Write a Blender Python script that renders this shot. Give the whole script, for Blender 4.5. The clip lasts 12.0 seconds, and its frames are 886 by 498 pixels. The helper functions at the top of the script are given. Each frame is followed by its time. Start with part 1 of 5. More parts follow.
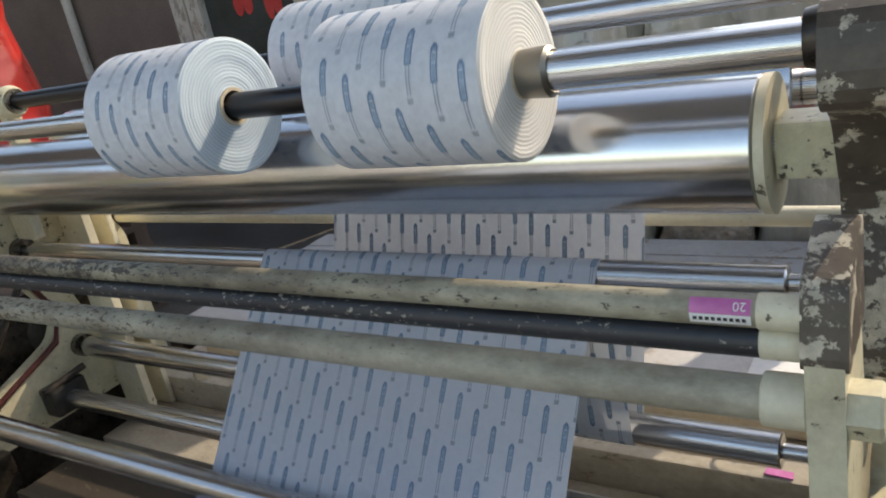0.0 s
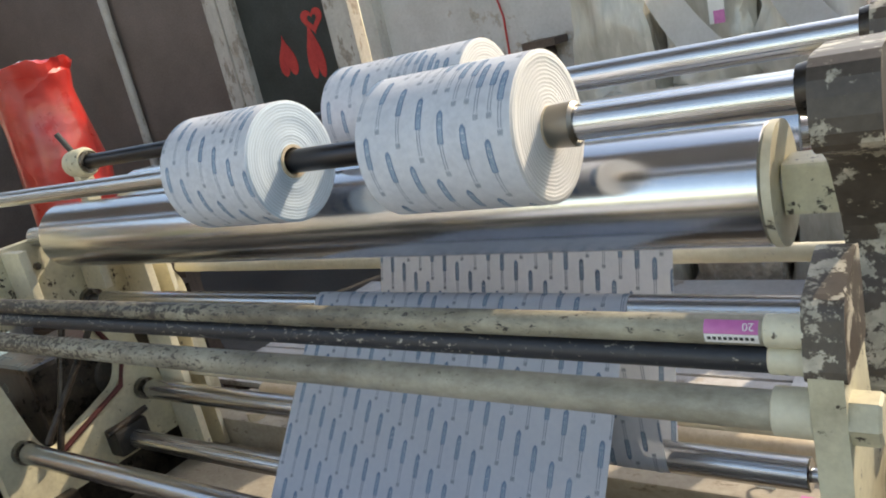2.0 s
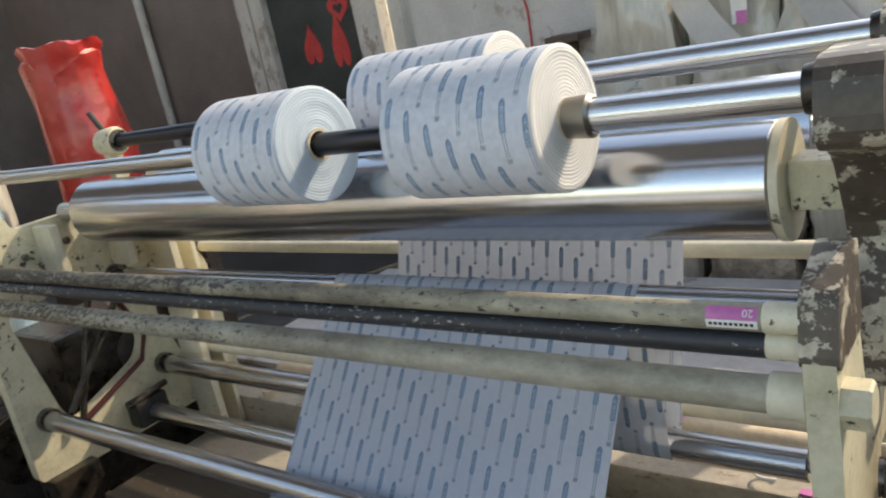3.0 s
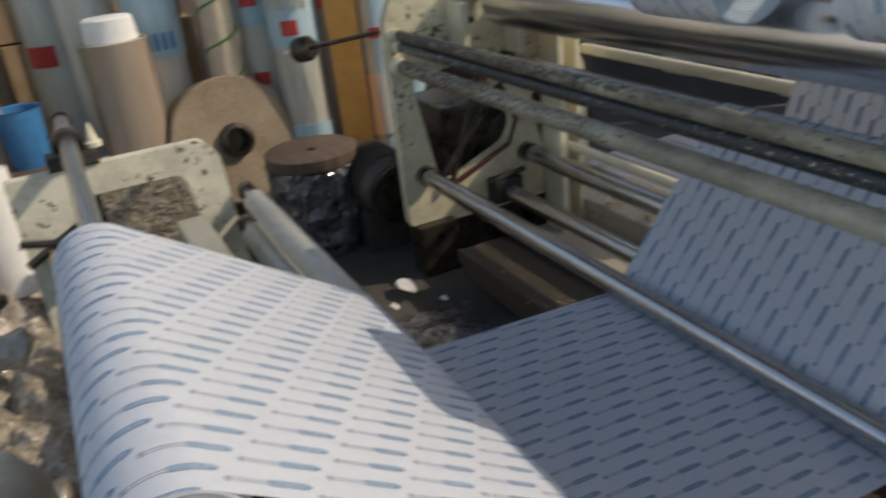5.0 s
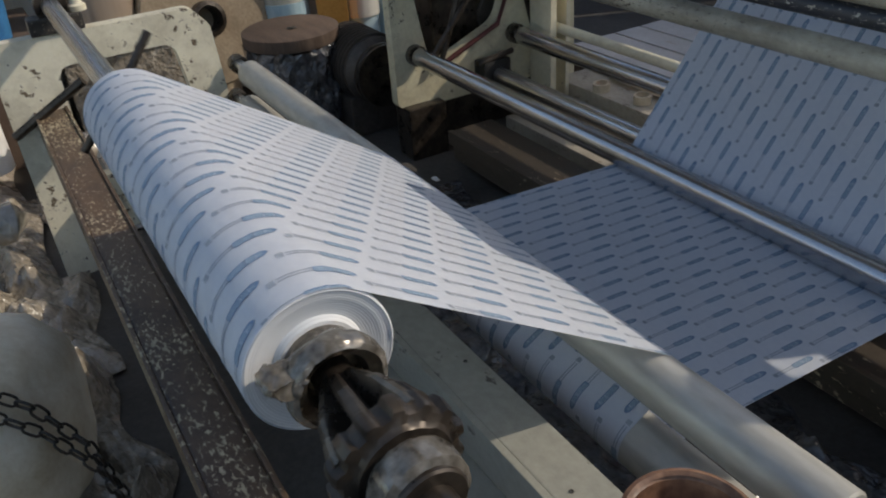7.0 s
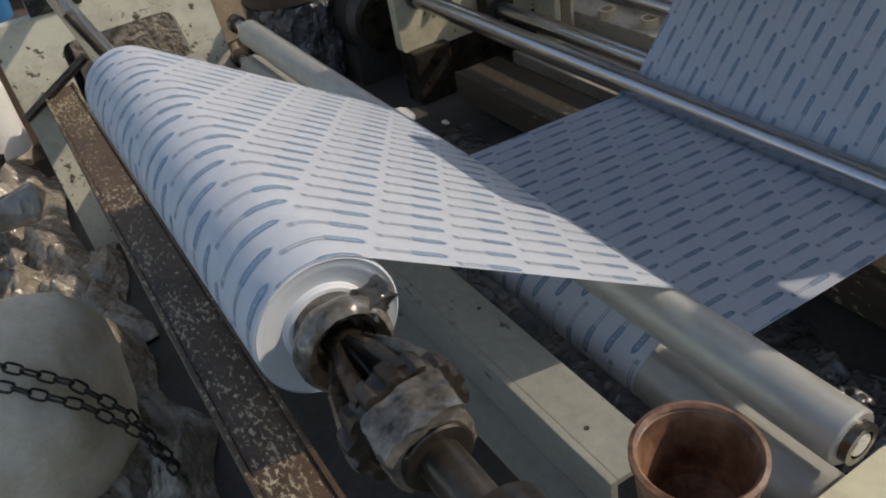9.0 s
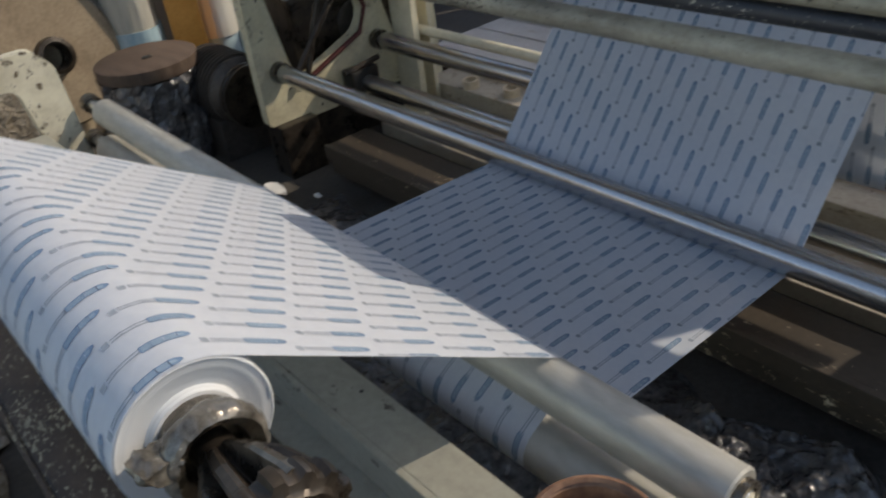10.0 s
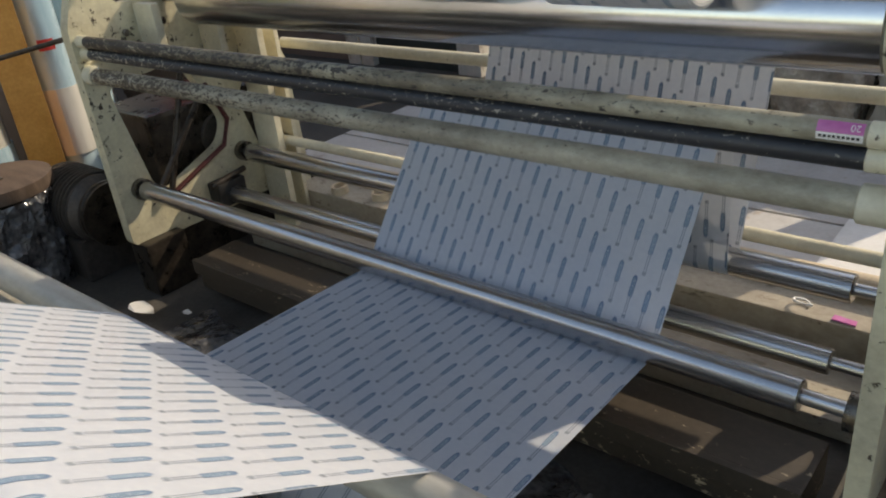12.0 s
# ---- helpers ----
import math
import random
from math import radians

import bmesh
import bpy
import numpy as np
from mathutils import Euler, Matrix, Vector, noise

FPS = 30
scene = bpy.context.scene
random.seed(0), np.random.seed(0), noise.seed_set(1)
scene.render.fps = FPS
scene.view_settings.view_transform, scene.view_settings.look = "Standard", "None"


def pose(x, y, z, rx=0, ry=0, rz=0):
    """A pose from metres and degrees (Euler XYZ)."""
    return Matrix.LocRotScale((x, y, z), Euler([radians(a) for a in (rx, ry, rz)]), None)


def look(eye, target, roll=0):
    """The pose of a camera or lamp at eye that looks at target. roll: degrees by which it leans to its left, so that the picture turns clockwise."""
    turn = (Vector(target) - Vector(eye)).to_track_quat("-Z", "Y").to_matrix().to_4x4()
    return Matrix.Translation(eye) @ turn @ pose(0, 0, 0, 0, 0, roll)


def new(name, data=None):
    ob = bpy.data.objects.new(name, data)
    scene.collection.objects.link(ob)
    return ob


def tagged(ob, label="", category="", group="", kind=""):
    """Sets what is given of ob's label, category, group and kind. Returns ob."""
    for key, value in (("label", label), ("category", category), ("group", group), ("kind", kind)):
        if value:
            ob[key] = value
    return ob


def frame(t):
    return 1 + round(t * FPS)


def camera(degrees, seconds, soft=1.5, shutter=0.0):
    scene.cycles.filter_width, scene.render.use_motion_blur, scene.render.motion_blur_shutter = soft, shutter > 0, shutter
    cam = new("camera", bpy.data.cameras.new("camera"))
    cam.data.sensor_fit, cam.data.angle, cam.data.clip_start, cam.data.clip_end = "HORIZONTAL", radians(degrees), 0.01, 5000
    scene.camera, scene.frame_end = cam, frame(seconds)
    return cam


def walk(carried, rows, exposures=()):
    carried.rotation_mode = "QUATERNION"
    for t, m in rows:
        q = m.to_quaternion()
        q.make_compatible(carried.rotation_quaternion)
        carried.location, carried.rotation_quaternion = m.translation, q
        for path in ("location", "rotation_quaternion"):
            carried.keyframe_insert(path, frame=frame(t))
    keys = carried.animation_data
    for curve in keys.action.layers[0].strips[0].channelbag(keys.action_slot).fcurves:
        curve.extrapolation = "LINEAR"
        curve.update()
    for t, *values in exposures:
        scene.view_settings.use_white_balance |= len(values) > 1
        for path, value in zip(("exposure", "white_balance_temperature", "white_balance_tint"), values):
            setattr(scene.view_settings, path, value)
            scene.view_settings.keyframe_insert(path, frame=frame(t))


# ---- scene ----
cam = camera(58.6, 12.0, 1.9, 0.35)
PATH = [
    (0, (1.439, -0.898, 1.484), (0.343, 0.639, 0.824), -11.7),
    (0.5, (1.458, -0.955, 1.483), (0.349, 0.578, 0.836), -13.0),
    (1, (1.467, -0.965, 1.485), (0.308, 0.55, 0.882), -13.6),
    (1.5, (1.485, -0.977, 1.494), (0.304, 0.535, 0.93), -13.4),
    (2, (1.512, -1.009, 1.506), (0.333, 0.52, 0.984), -13.3),
    (2.5, (1.524, -1.034, 1.507), (0.371, 0.515, 0.986), -12.5),
    (4.3, (1.601, -1.171, 1.498), (0.094, -0.058, 0.799), -6.1),
    (4.5, (1.565, -1.191, 1.516), (0.048, -0.126, 0.765), -5.1),
    (5, (1.546, -1.198, 1.527), (-0.11, -0.444, 0.696), -6.6),
    (5.5, (1.546, -1.245, 1.484), (-0.206, -0.865, 0.598), -8.3),
    (6, (1.497, -1.34, 1.449), (-0.06, -0.683, 0.378), -5.6),
    (6.5, (1.503, -1.396, 1.456), (0.034, -0.592, 0.362), -4.5),
    (7, (1.494, -1.406, 1.449), (-0.001, -0.584, 0.406), -4.5),
    (7.2, (1.515, -1.411, 1.467), (-0.002, -0.627, 0.426), -5.2),
    (9, (1.515, -1.378, 1.476), (0.053, -0.671, 0.309), -10.8),
    (9.5, (1.48, -1.375, 1.469), (0.062, -0.557, 0.32), -9.2),
    (10, (1.486, -1.354, 1.474), (0.141, -0.334, 0.402), -7.8),
    (10.5, (1.508, -1.33, 1.497), (0.251, -0.14, 0.495), -8.3),
    (11, (1.495, -1.319, 1.498), (0.283, -0.036, 0.558), -7.2),
    (11.5, (1.489, -1.332, 1.51), (0.283, -0.033, 0.583), -6.8),
    (12, (1.507, -1.327, 1.509), (0.307, -0.005, 0.608), -6.6),
]
# the clip's camera closes and opens its exposure on the way: seconds, stops, kelvin, tint
LIGHT = [(0, 1.20, 8200, 10), (2.5, 1.42, 8400, 10), (4.5, 0.70, 8000, 10), (5.0, 0.64, 7800, 10), (5.5, 0.56, 7600, 10), (6.0, 0.42, 7200, 10), (7.0, 0.44, 7300, 10), (9.0, 0.46, 7400, 10), (9.5, 0.50, 7500, 10), (10.0, 0.62, 7700, 10), (10.5, 0.78, 8000, 10), (11.0, 0.86, 8200, 10), (12, 0.90, 8400, 10)]
walk(cam, [(t, look(eye, target, roll)) for t, eye, target, roll in PATH], LIGHT)

from mathutils.bvhtree import BVHTree

# ---- world, sun and daylight ----
SUN = Vector((-0.45, -1.0, -0.81)).normalized()
world = bpy.data.worlds.new("sky")
scene.world = world
world.use_nodes = True
wn = world.node_tree.nodes
sky = wn.new("ShaderNodeTexSky")
sky.sky_type, sky.sun_disc = "NISHITA", False
sky.sun_elevation = math.asin(-SUN.z)
sky.sun_rotation = math.atan2(-SUN.x, -SUN.y)
world.node_tree.links.new(sky.outputs[0], wn["Background"].inputs[0])
wn["Background"].inputs[1].default_value = 0.15
sun = new("sun", bpy.data.lights.new("sun", "SUN"))
sun.data.energy, sun.data.angle, sun.data.color = 1.62, radians(0.6), (1.0, 0.95, 0.88)
sun.matrix_world = look((3, 6, 6), Vector((3, 6, 6)) + SUN)


# ---- materials ----
def material(name):
    m = bpy.data.materials.new(name)
    m.use_nodes = True
    nt = m.node_tree
    return m, nt, nt.nodes["Principled BSDF"]


def noise_node(nt, scale, detail=4.0, rough=0.6, stretch=(1, 1, 1)):
    co = nt.nodes.new("ShaderNodeTexCoord")
    mp = nt.nodes.new("ShaderNodeMapping")
    mp.inputs["Scale"].default_value = stretch
    nt.links.new(co.outputs["Object"], mp.inputs[0])
    no = nt.nodes.new("ShaderNodeTexNoise")
    no.inputs["Scale"].default_value, no.inputs["Detail"].default_value, no.inputs["Roughness"].default_value = scale, detail, rough
    nt.links.new(mp.outputs[0], no.inputs["Vector"])
    return no.outputs["Fac"]


def ramp(nt, fac, stops):
    r = nt.nodes.new("ShaderNodeValToRGB")
    els = r.color_ramp.elements
    while len(els) < len(stops):
        els.new(0.5)
    for e, (p, c) in zip(els, stops):
        e.position, e.color = p, (*c, 1) if len(c) == 3 else c
    nt.links.new(fac, r.inputs[0])
    return r.outputs[0]


def mix(nt, fac, a, b, mode="MIX"):
    x = nt.nodes.new("ShaderNodeMix")
    x.data_type, x.blend_type = "RGBA", mode
    for sock, val in ((x.inputs[0], fac), (x.inputs[6], a), (x.inputs[7], b)):
        if isinstance(val, (int, float)):
            sock.default_value = val
        elif isinstance(val, tuple):
            sock.default_value = (*val, 1)
        else:
            nt.links.new(val, sock)
    return x.outputs[2]


def bump(nt, bsdf, height, strength=0.3, dist=0.002):
    b = nt.nodes.new("ShaderNodeBump")
    b.inputs["Strength"].default_value, b.inputs["Distance"].default_value = strength, dist
    nt.links.new(height, b.inputs["Height"])
    nt.links.new(b.outputs[0], bsdf.inputs["Normal"])


def grey(v):
    return (v, v, v)


def plain(name, c1, c2, scale=8.0, rough=(0.5, 0.7), metal=0.0, bump_s=0.2, bump_scale=60.0, stretch=(1, 1, 1), fine=70.0):
    """Two colours mixed at a coarse and a fine scale, with gloss that varies."""
    m, nt, b = material(name)
    big = noise_node(nt, scale, 5, 0.65, stretch)
    small = noise_node(nt, fine, 3, 0.6, stretch)
    col = ramp(nt, big, [(0.3, c1), (0.7, c2)])
    col = mix(nt, 0.35, col, ramp(nt, small, [(0.3, grey(0.25)), (0.7, grey(0.8))]), "SOFT_LIGHT")
    nt.links.new(col, b.inputs["Base Color"])
    nt.links.new(ramp(nt, big, [(0.2, grey(rough[0])), (0.8, grey(rough[1]))]), b.inputs["Roughness"])
    b.inputs["Metallic"].default_value = metal
    if bump_s:
        bump(nt, b, noise_node(nt, bump_scale, 4, 0.6, stretch), bump_s)
    return m


def worn(name, paint, under, amount, scale=28.0, stretch=(1, 1, 1), rough=0.45, dirt=(0.10, 0.075, 0.05), dirtiness=0.4, patch=3.0, spread=(0.42, 0.72), side=0.0):
    """Paint with fine chips, clustered in patches, down to what lies under it, and soft grime."""
    m, nt, b = material(name)
    chips = noise_node(nt, scale, 8, 0.7, stretch)
    areas = noise_node(nt, patch, 4, 0.6, stretch)
    both = nt.nodes.new("ShaderNodeMath")
    both.operation = "MULTIPLY_ADD"
    nt.links.new(areas, both.inputs[0])
    both.inputs[1].default_value = 0.45
    nt.links.new(chips, both.inputs[2])
    edge = 0.725 + 0.30 * (0.5 - amount)
    wear = both.outputs[0]
    if side:
        # more wear, plus painted shade on cream bars, towards one end
        cx = nt.nodes.new("ShaderNodeTexCoord")
        sp = nt.nodes.new("ShaderNodeSeparateXYZ")
        nt.links.new(cx.outputs["Object"], sp.inputs[0])
        sl = nt.nodes.new("ShaderNodeMath")
        sl.operation = "MULTIPLY_ADD"
        nt.links.new(sp.outputs[0], sl.inputs[0])
        sl.inputs[1].default_value = side
        nt.links.new(wear, sl.inputs[2])
        wear = sl.outputs[0]
    mask = ramp(nt, wear, [(edge - 0.015, grey(1)), (edge + 0.015, grey(0))])
    grime = ramp(nt, noise_node(nt, patch * 1.7, 7, 0.75, stretch), [(spread[0], grey(0)), (spread[1], grey(dirtiness))])
    tone = mix(nt, grime, paint, dirt)
    tone = mix(nt, 0.3, tone, ramp(nt, noise_node(nt, 60, 3), [(0.3, grey(0.3)), (0.7, grey(0.75))]), "SOFT_LIGHT")
    low = mix(nt, ramp(nt, noise_node(nt, 40, 4), [(0.4, grey(0)), (0.7, grey(0.7))]), under, tuple(v * 2.0 for v in under))
    nt.links.new(mix(nt, mask, low, tone), b.inputs["Base Color"])
    b.inputs["Roughness"].default_value = rough
    bump(nt, b, mask, 0.3, 0.0008)
    return m


def metal(name, c, rough, streak=0.08, stretch=(0.4, 60, 60), scale=6.0):
    m, nt, b = material(name)
    lines = noise_node(nt, scale, 4, 0.6, stretch)
    blot = noise_node(nt, 5, 5, 0.6)
    b.inputs["Metallic"].default_value = 1.0
    nt.links.new(mix(nt, ramp(nt, blot, [(0.35, grey(0)), (0.8, grey(0.45))]), c, tuple(v * 0.65 for v in c)), b.inputs["Base Color"])
    add = nt.nodes.new("ShaderNodeMath")
    add.operation = "MULTIPLY_ADD"
    nt.links.new(lines, add.inputs[0])
    add.inputs[1].default_value, add.inputs[2].default_value = streak, rough - streak / 2
    nt.links.new(add.outputs[0], b.inputs["Roughness"])
    bump(nt, b, lines, 0.06, 0.0006)
    return m


CREAM = worn("cream_paint", (0.66, 0.61, 0.43), (0.05, 0.038, 0.027), 0.02, 34.0, dirt=(0.14, 0.10, 0.065), dirtiness=0.5)
# both cream bars: grime and chips, with the left end's shade in the colour
CREAM_BAR = worn("cream_paint_bar", (0.60, 0.56, 0.42), (0.035, 0.03, 0.026), 0.36, 110.0, (0.45, 1, 1), dirt=(0.10, 0.084, 0.062), dirtiness=0.92, patch=3.2, spread=(0.22, 0.62), side=-0.08)
CREAM_SOFT = worn("cream_paint_thick_bar", (0.60, 0.56, 0.43), (0.06, 0.046, 0.034), 0.20, 120.0, (0.5, 1, 1), dirt=(0.15, 0.125, 0.094), dirtiness=0.90, patch=3.4, spread=(0.22, 0.66), side=-0.07)
CREAM_PALE = worn("cream_paint_pale", (0.70, 0.65, 0.49), (0.10, 0.08, 0.06), -0.10, 25.0, dirtiness=0.3)
BLACK_BAR = worn("black_grime_bar", (0.020, 0.022, 0.028), (0.30, 0.28, 0.23), 0.12, 130.0, (0.45, 1, 1), 0.45, (0.05, 0.048, 0.045), patch=2.6, side=-0.05)
ARM_PAINT = worn("arm_paint", (0.095, 0.074, 0.056), (0.36, 0.32, 0.25), 0.36, 24.0, rough=0.46, dirt=(0.03, 0.022, 0.016), dirtiness=0.8, patch=3.2)
CHROME = metal("polished_chrome", (0.56, 0.56, 0.565), 0.24, 0.14)
DRUMSTEEL = metal("drum_steel", (0.62, 0.63, 0.65), 0.20, 0.04)
SHAFT = metal("shaft_steel", (0.66, 0.66, 0.66), 0.28, 0.14)
DARKSHAFT = metal("dark_shaft", (0.06, 0.06, 0.065), 0.35, 0.1)
OLDSTEEL = metal("old_steel", (0.26, 0.24, 0.21), 0.38, 0.15)
GREASY = plain("greasy_steel", (0.010, 0.008, 0.006), (0.085, 0.068, 0.054), 16, (0.18, 0.45), 0.5, 0.5, 40)
BEARING = plain("bearing_steel", (0.04, 0.033, 0.026), (0.26, 0.23, 0.19), 22, (0.16, 0.40), 0.8, 0.4)
RUST = worn("rusty_rail", (0.115, 0.07, 0.042), (0.36, 0.30, 0.20), 0.24, 130.0, (0.5, 1, 1), 0.42, (0.03, 0.02, 0.015), 0.85, patch=7.0)
STANDPAINT = worn("chipped_cream_stand_paint", (0.76, 0.72, 0.57), (0.10, 0.075, 0.05), 0.16, 30.0, dirt=(0.22, 0.17, 0.11), dirtiness=0.45, patch=4.0)
LEADROLL = plain("matt_grey_roller", (0.40, 0.385, 0.34), (0.56, 0.545, 0.50), 7, (0.38, 0.55), 0.35, 0.1, 60, (0.3, 1, 1))
POTRUST = plain("pot_rust", (0.06, 0.022, 0.012), (0.36, 0.20, 0.12), 18, (0.35, 0.6), 0.0, 0.5, 80)
DIRTBEAM = worn("brown_grimy_beam", (0.060, 0.046, 0.034), (0.34, 0.28, 0.20), 0.14, 65.0, (0.4, 1, 1), 0.5, (0.035, 0.026, 0.019), 0.9)
DUSTY = worn("dusty_beige_steel", (0.40, 0.355, 0.285), (0.16, 0.13, 0.10), 0.10, 40.0, (0.5, 1, 1), 0.7, (0.17, 0.14, 0.11), 0.7, patch=3.0)
GREYBEAM = worn("grey_beam_paint", (0.36, 0.355, 0.30), (0.08, 0.07, 0.06), 0.0, 26.0, (0.5, 1, 1), 0.5, (0.10, 0.09, 0.075))
BLACKRUB = plain("black_rubber", (0.012, 0.012, 0.013), (0.04, 0.038, 0.035), 9, (0.4, 0.6), 0, 0.15)
PAPER = plain("white_film_paper", (0.56, 0.585, 0.635), (0.61, 0.635, 0.68), 3, (0.5, 0.6), 0, 0.03, 25)
PAPER_THIN = plain("white_film_web", (0.69, 0.725, 0.79), (0.73, 0.76, 0.82), 3, (0.5, 0.6), 0, 0.03, 25)


def let_light_through(m, share, tint):
    """Thin paper: part of the light that falls on one side shows on the other."""
    nt = m.node_tree
    tr = nt.nodes.new("ShaderNodeBsdfTranslucent")
    tr.inputs[0].default_value = (*tint, 1)
    mx = nt.nodes.new("ShaderNodeMixShader")
    mx.inputs[0].default_value = share
    nt.links.new(nt.nodes["Principled BSDF"].outputs[0], mx.inputs[1])
    nt.links.new(tr.outputs[0], mx.inputs[2])
    nt.links.new(mx.outputs[0], nt.nodes["Material Output"].inputs[0])


let_light_through(PAPER_THIN, 0.32, (0.80, 0.82, 0.84))
PAPER_END = plain("roll_end_paper", (0.74, 0.75, 0.76), (0.84, 0.84, 0.84), 5, (0.6, 0.75), 0, 0.1)


def ringed_paper(scale=42.0, low=0.60, relief=0.5, tint=(1, 1, 1), high=0.80):
    """Edges of wound paper layers: fine rings round the roll's axis."""
    m, nt, b = material("roll_end_paper")
    co = nt.nodes.new("ShaderNodeTexCoord")
    w = nt.nodes.new("ShaderNodeTexWave")
    w.wave_type, w.rings_direction = "RINGS", "X"
    w.inputs["Scale"].default_value, w.inputs["Distortion"].default_value, w.inputs["Detail"].default_value, w.inputs["Detail Scale"].default_value = scale, 2.2, 3.0, 1.2
    nt.links.new(co.outputs["Object"], w.inputs["Vector"])
    fine = noise_node(nt, 25, 4)
    col = ramp(nt, w.outputs["Fac"], [(0.0, tuple(low * v for v in tint)), (0.35, tuple(high * v for v in tint)), (1.0, tuple((high + 0.03) * v for v in tint))])
    nt.links.new(mix(nt, 0.25, col, ramp(nt, fine, [(0.3, grey(0.4)), (0.7, grey(0.7))]), "SOFT_LIGHT"), b.inputs["Base Color"])
    b.inputs["Roughness"].default_value = 0.7
    bump(nt, b, w.outputs["Fac"], relief, 0.0015)
    return m


PAPER_RINGS = ringed_paper(50.0, 0.58, 0.35, (1, 0.985, 0.95), 0.66)
# copy of the end paper with bluish daylight shade put into its colour
BLUE_RINGS = ringed_paper(50.0, 0.56, 0.25, (0.74, 0.88, 1.0), 0.66)
PARENT_RINGS = ringed_paper(110.0, 0.64, 0.12, (0.96, 0.98, 1.0), 0.70)
INK = plain("blue_print", (0.135, 0.22, 0.345), (0.19, 0.28, 0.41), 30, (0.5, 0.6), 0, 0)
INK_DARK = plain("grey_blue_print", (0.30, 0.34, 0.40), (0.38, 0.42, 0.47), 30, (0.5, 0.6), 0, 0)
INK_LIGHT = plain("light_blue_print", (0.25, 0.345, 0.45), (0.32, 0.42, 0.52), 30, (0.5, 0.6), 0, 0)
INK_PALE = plain("pale_print", (0.30, 0.345, 0.41), (0.38, 0.425, 0.49), 30, (0.5, 0.6), 0, 0)
CONCRETE = plain("dirty_concrete", (0.035, 0.031, 0.027), (0.105, 0.094, 0.082), 2.2, (0.5, 0.85), 0, 0.5, 30)
WALLPAINT = worn("stained_wall_paint", (0.58, 0.56, 0.54), (0.30, 0.26, 0.22), 0.12, 5.0, (1, 1, 1), 0.7, (0.30, 0.27, 0.24), 0.5, 1.2)
PANEL = plain("brown_panel", (0.13, 0.10, 0.085), (0.20, 0.155, 0.135), 2.5, (0.5, 0.75), 0, 0.15)
WHITEPOST = worn("whitewashed_post", (0.56, 0.53, 0.48), (0.28, 0.24, 0.2), 0.25, 14, (1, 1, 0.4), 0.65)
DOORDARK = plain("dark_green_door", (0.018, 0.024, 0.022), (0.05, 0.06, 0.055), 4, (0.4, 0.65), 0, 0.15)
REDPAINT = plain("red_paint", (0.45, 0.03, 0.03), (0.60, 0.06, 0.05), 8, (0.5, 0.65), 0, 0.1)
CARDBOARD = plain("cardboard", (0.30, 0.21, 0.13), (0.42, 0.31, 0.20), 6, (0.75, 0.9), 0, 0.2)
REELBOARD = plain("dusty_reel_board", (0.20, 0.15, 0.10), (0.31, 0.245, 0.17), 5, (0.75, 0.9), 0, 0.25)
AMBER = plain("amber_board", (0.45, 0.20, 0.04), (0.62, 0.31, 0.08), 5, (0.4, 0.6), 0, 0.15)
BEIGE = plain("beige_core", (0.50, 0.40, 0.28), (0.62, 0.52, 0.38), 8, (0.6, 0.8), 0, 0.15)
WOODTOP = plain("wood_top", (0.075, 0.05, 0.037), (0.15, 0.105, 0.08), 6, (0.6, 0.85), 0, 0.4, 40, (1, 5, 1))
MAROON = plain("maroon_paint", (0.05, 0.010, 0.010), (0.10, 0.018, 0.016), 6, (0.4, 0.6), 0, 0.1)
PINK = plain("pink_sticker", (0.52, 0.12, 0.35), (0.60, 0.18, 0.42), 12, (0.35, 0.5), 0, 0)
WHITE = plain("white_label", (0.74, 0.73, 0.70), (0.82, 0.81, 0.79), 12, (0.45, 0.6), 0, 0.05)
BLACKINK = plain("black_print", (0.02, 0.02, 0.022), (0.04, 0.04, 0.042), 12, (0.4, 0.6), 0, 0)
MOTOR = plain("motor_casting", (0.05, 0.045, 0.04), (0.12, 0.10, 0.085), 9, (0.4, 0.7), 0.3, 0.35)
SACK = plain("cream_sack_cloth", (0.62, 0.50, 0.33), (0.88, 0.80, 0.65), 6.5, (0.7, 0.9), 0, 0.4, 220)
BLUEPLASTIC = plain("blue_plastic", (0.02, 0.12, 0.30), (0.05, 0.22, 0.45), 5, (0.3, 0.5), 0, 0.1)
GREENPLASTIC = plain("green_plastic", (0.03, 0.14, 0.03), (0.10, 0.30, 0.08), 8, (0.25, 0.4), 0, 0.3)
DARKCLOTH = plain("dark_cloth", (0.02, 0.02, 0.017), (0.07, 0.065, 0.05), 8, (0.8, 0.95), 0, 0.5)


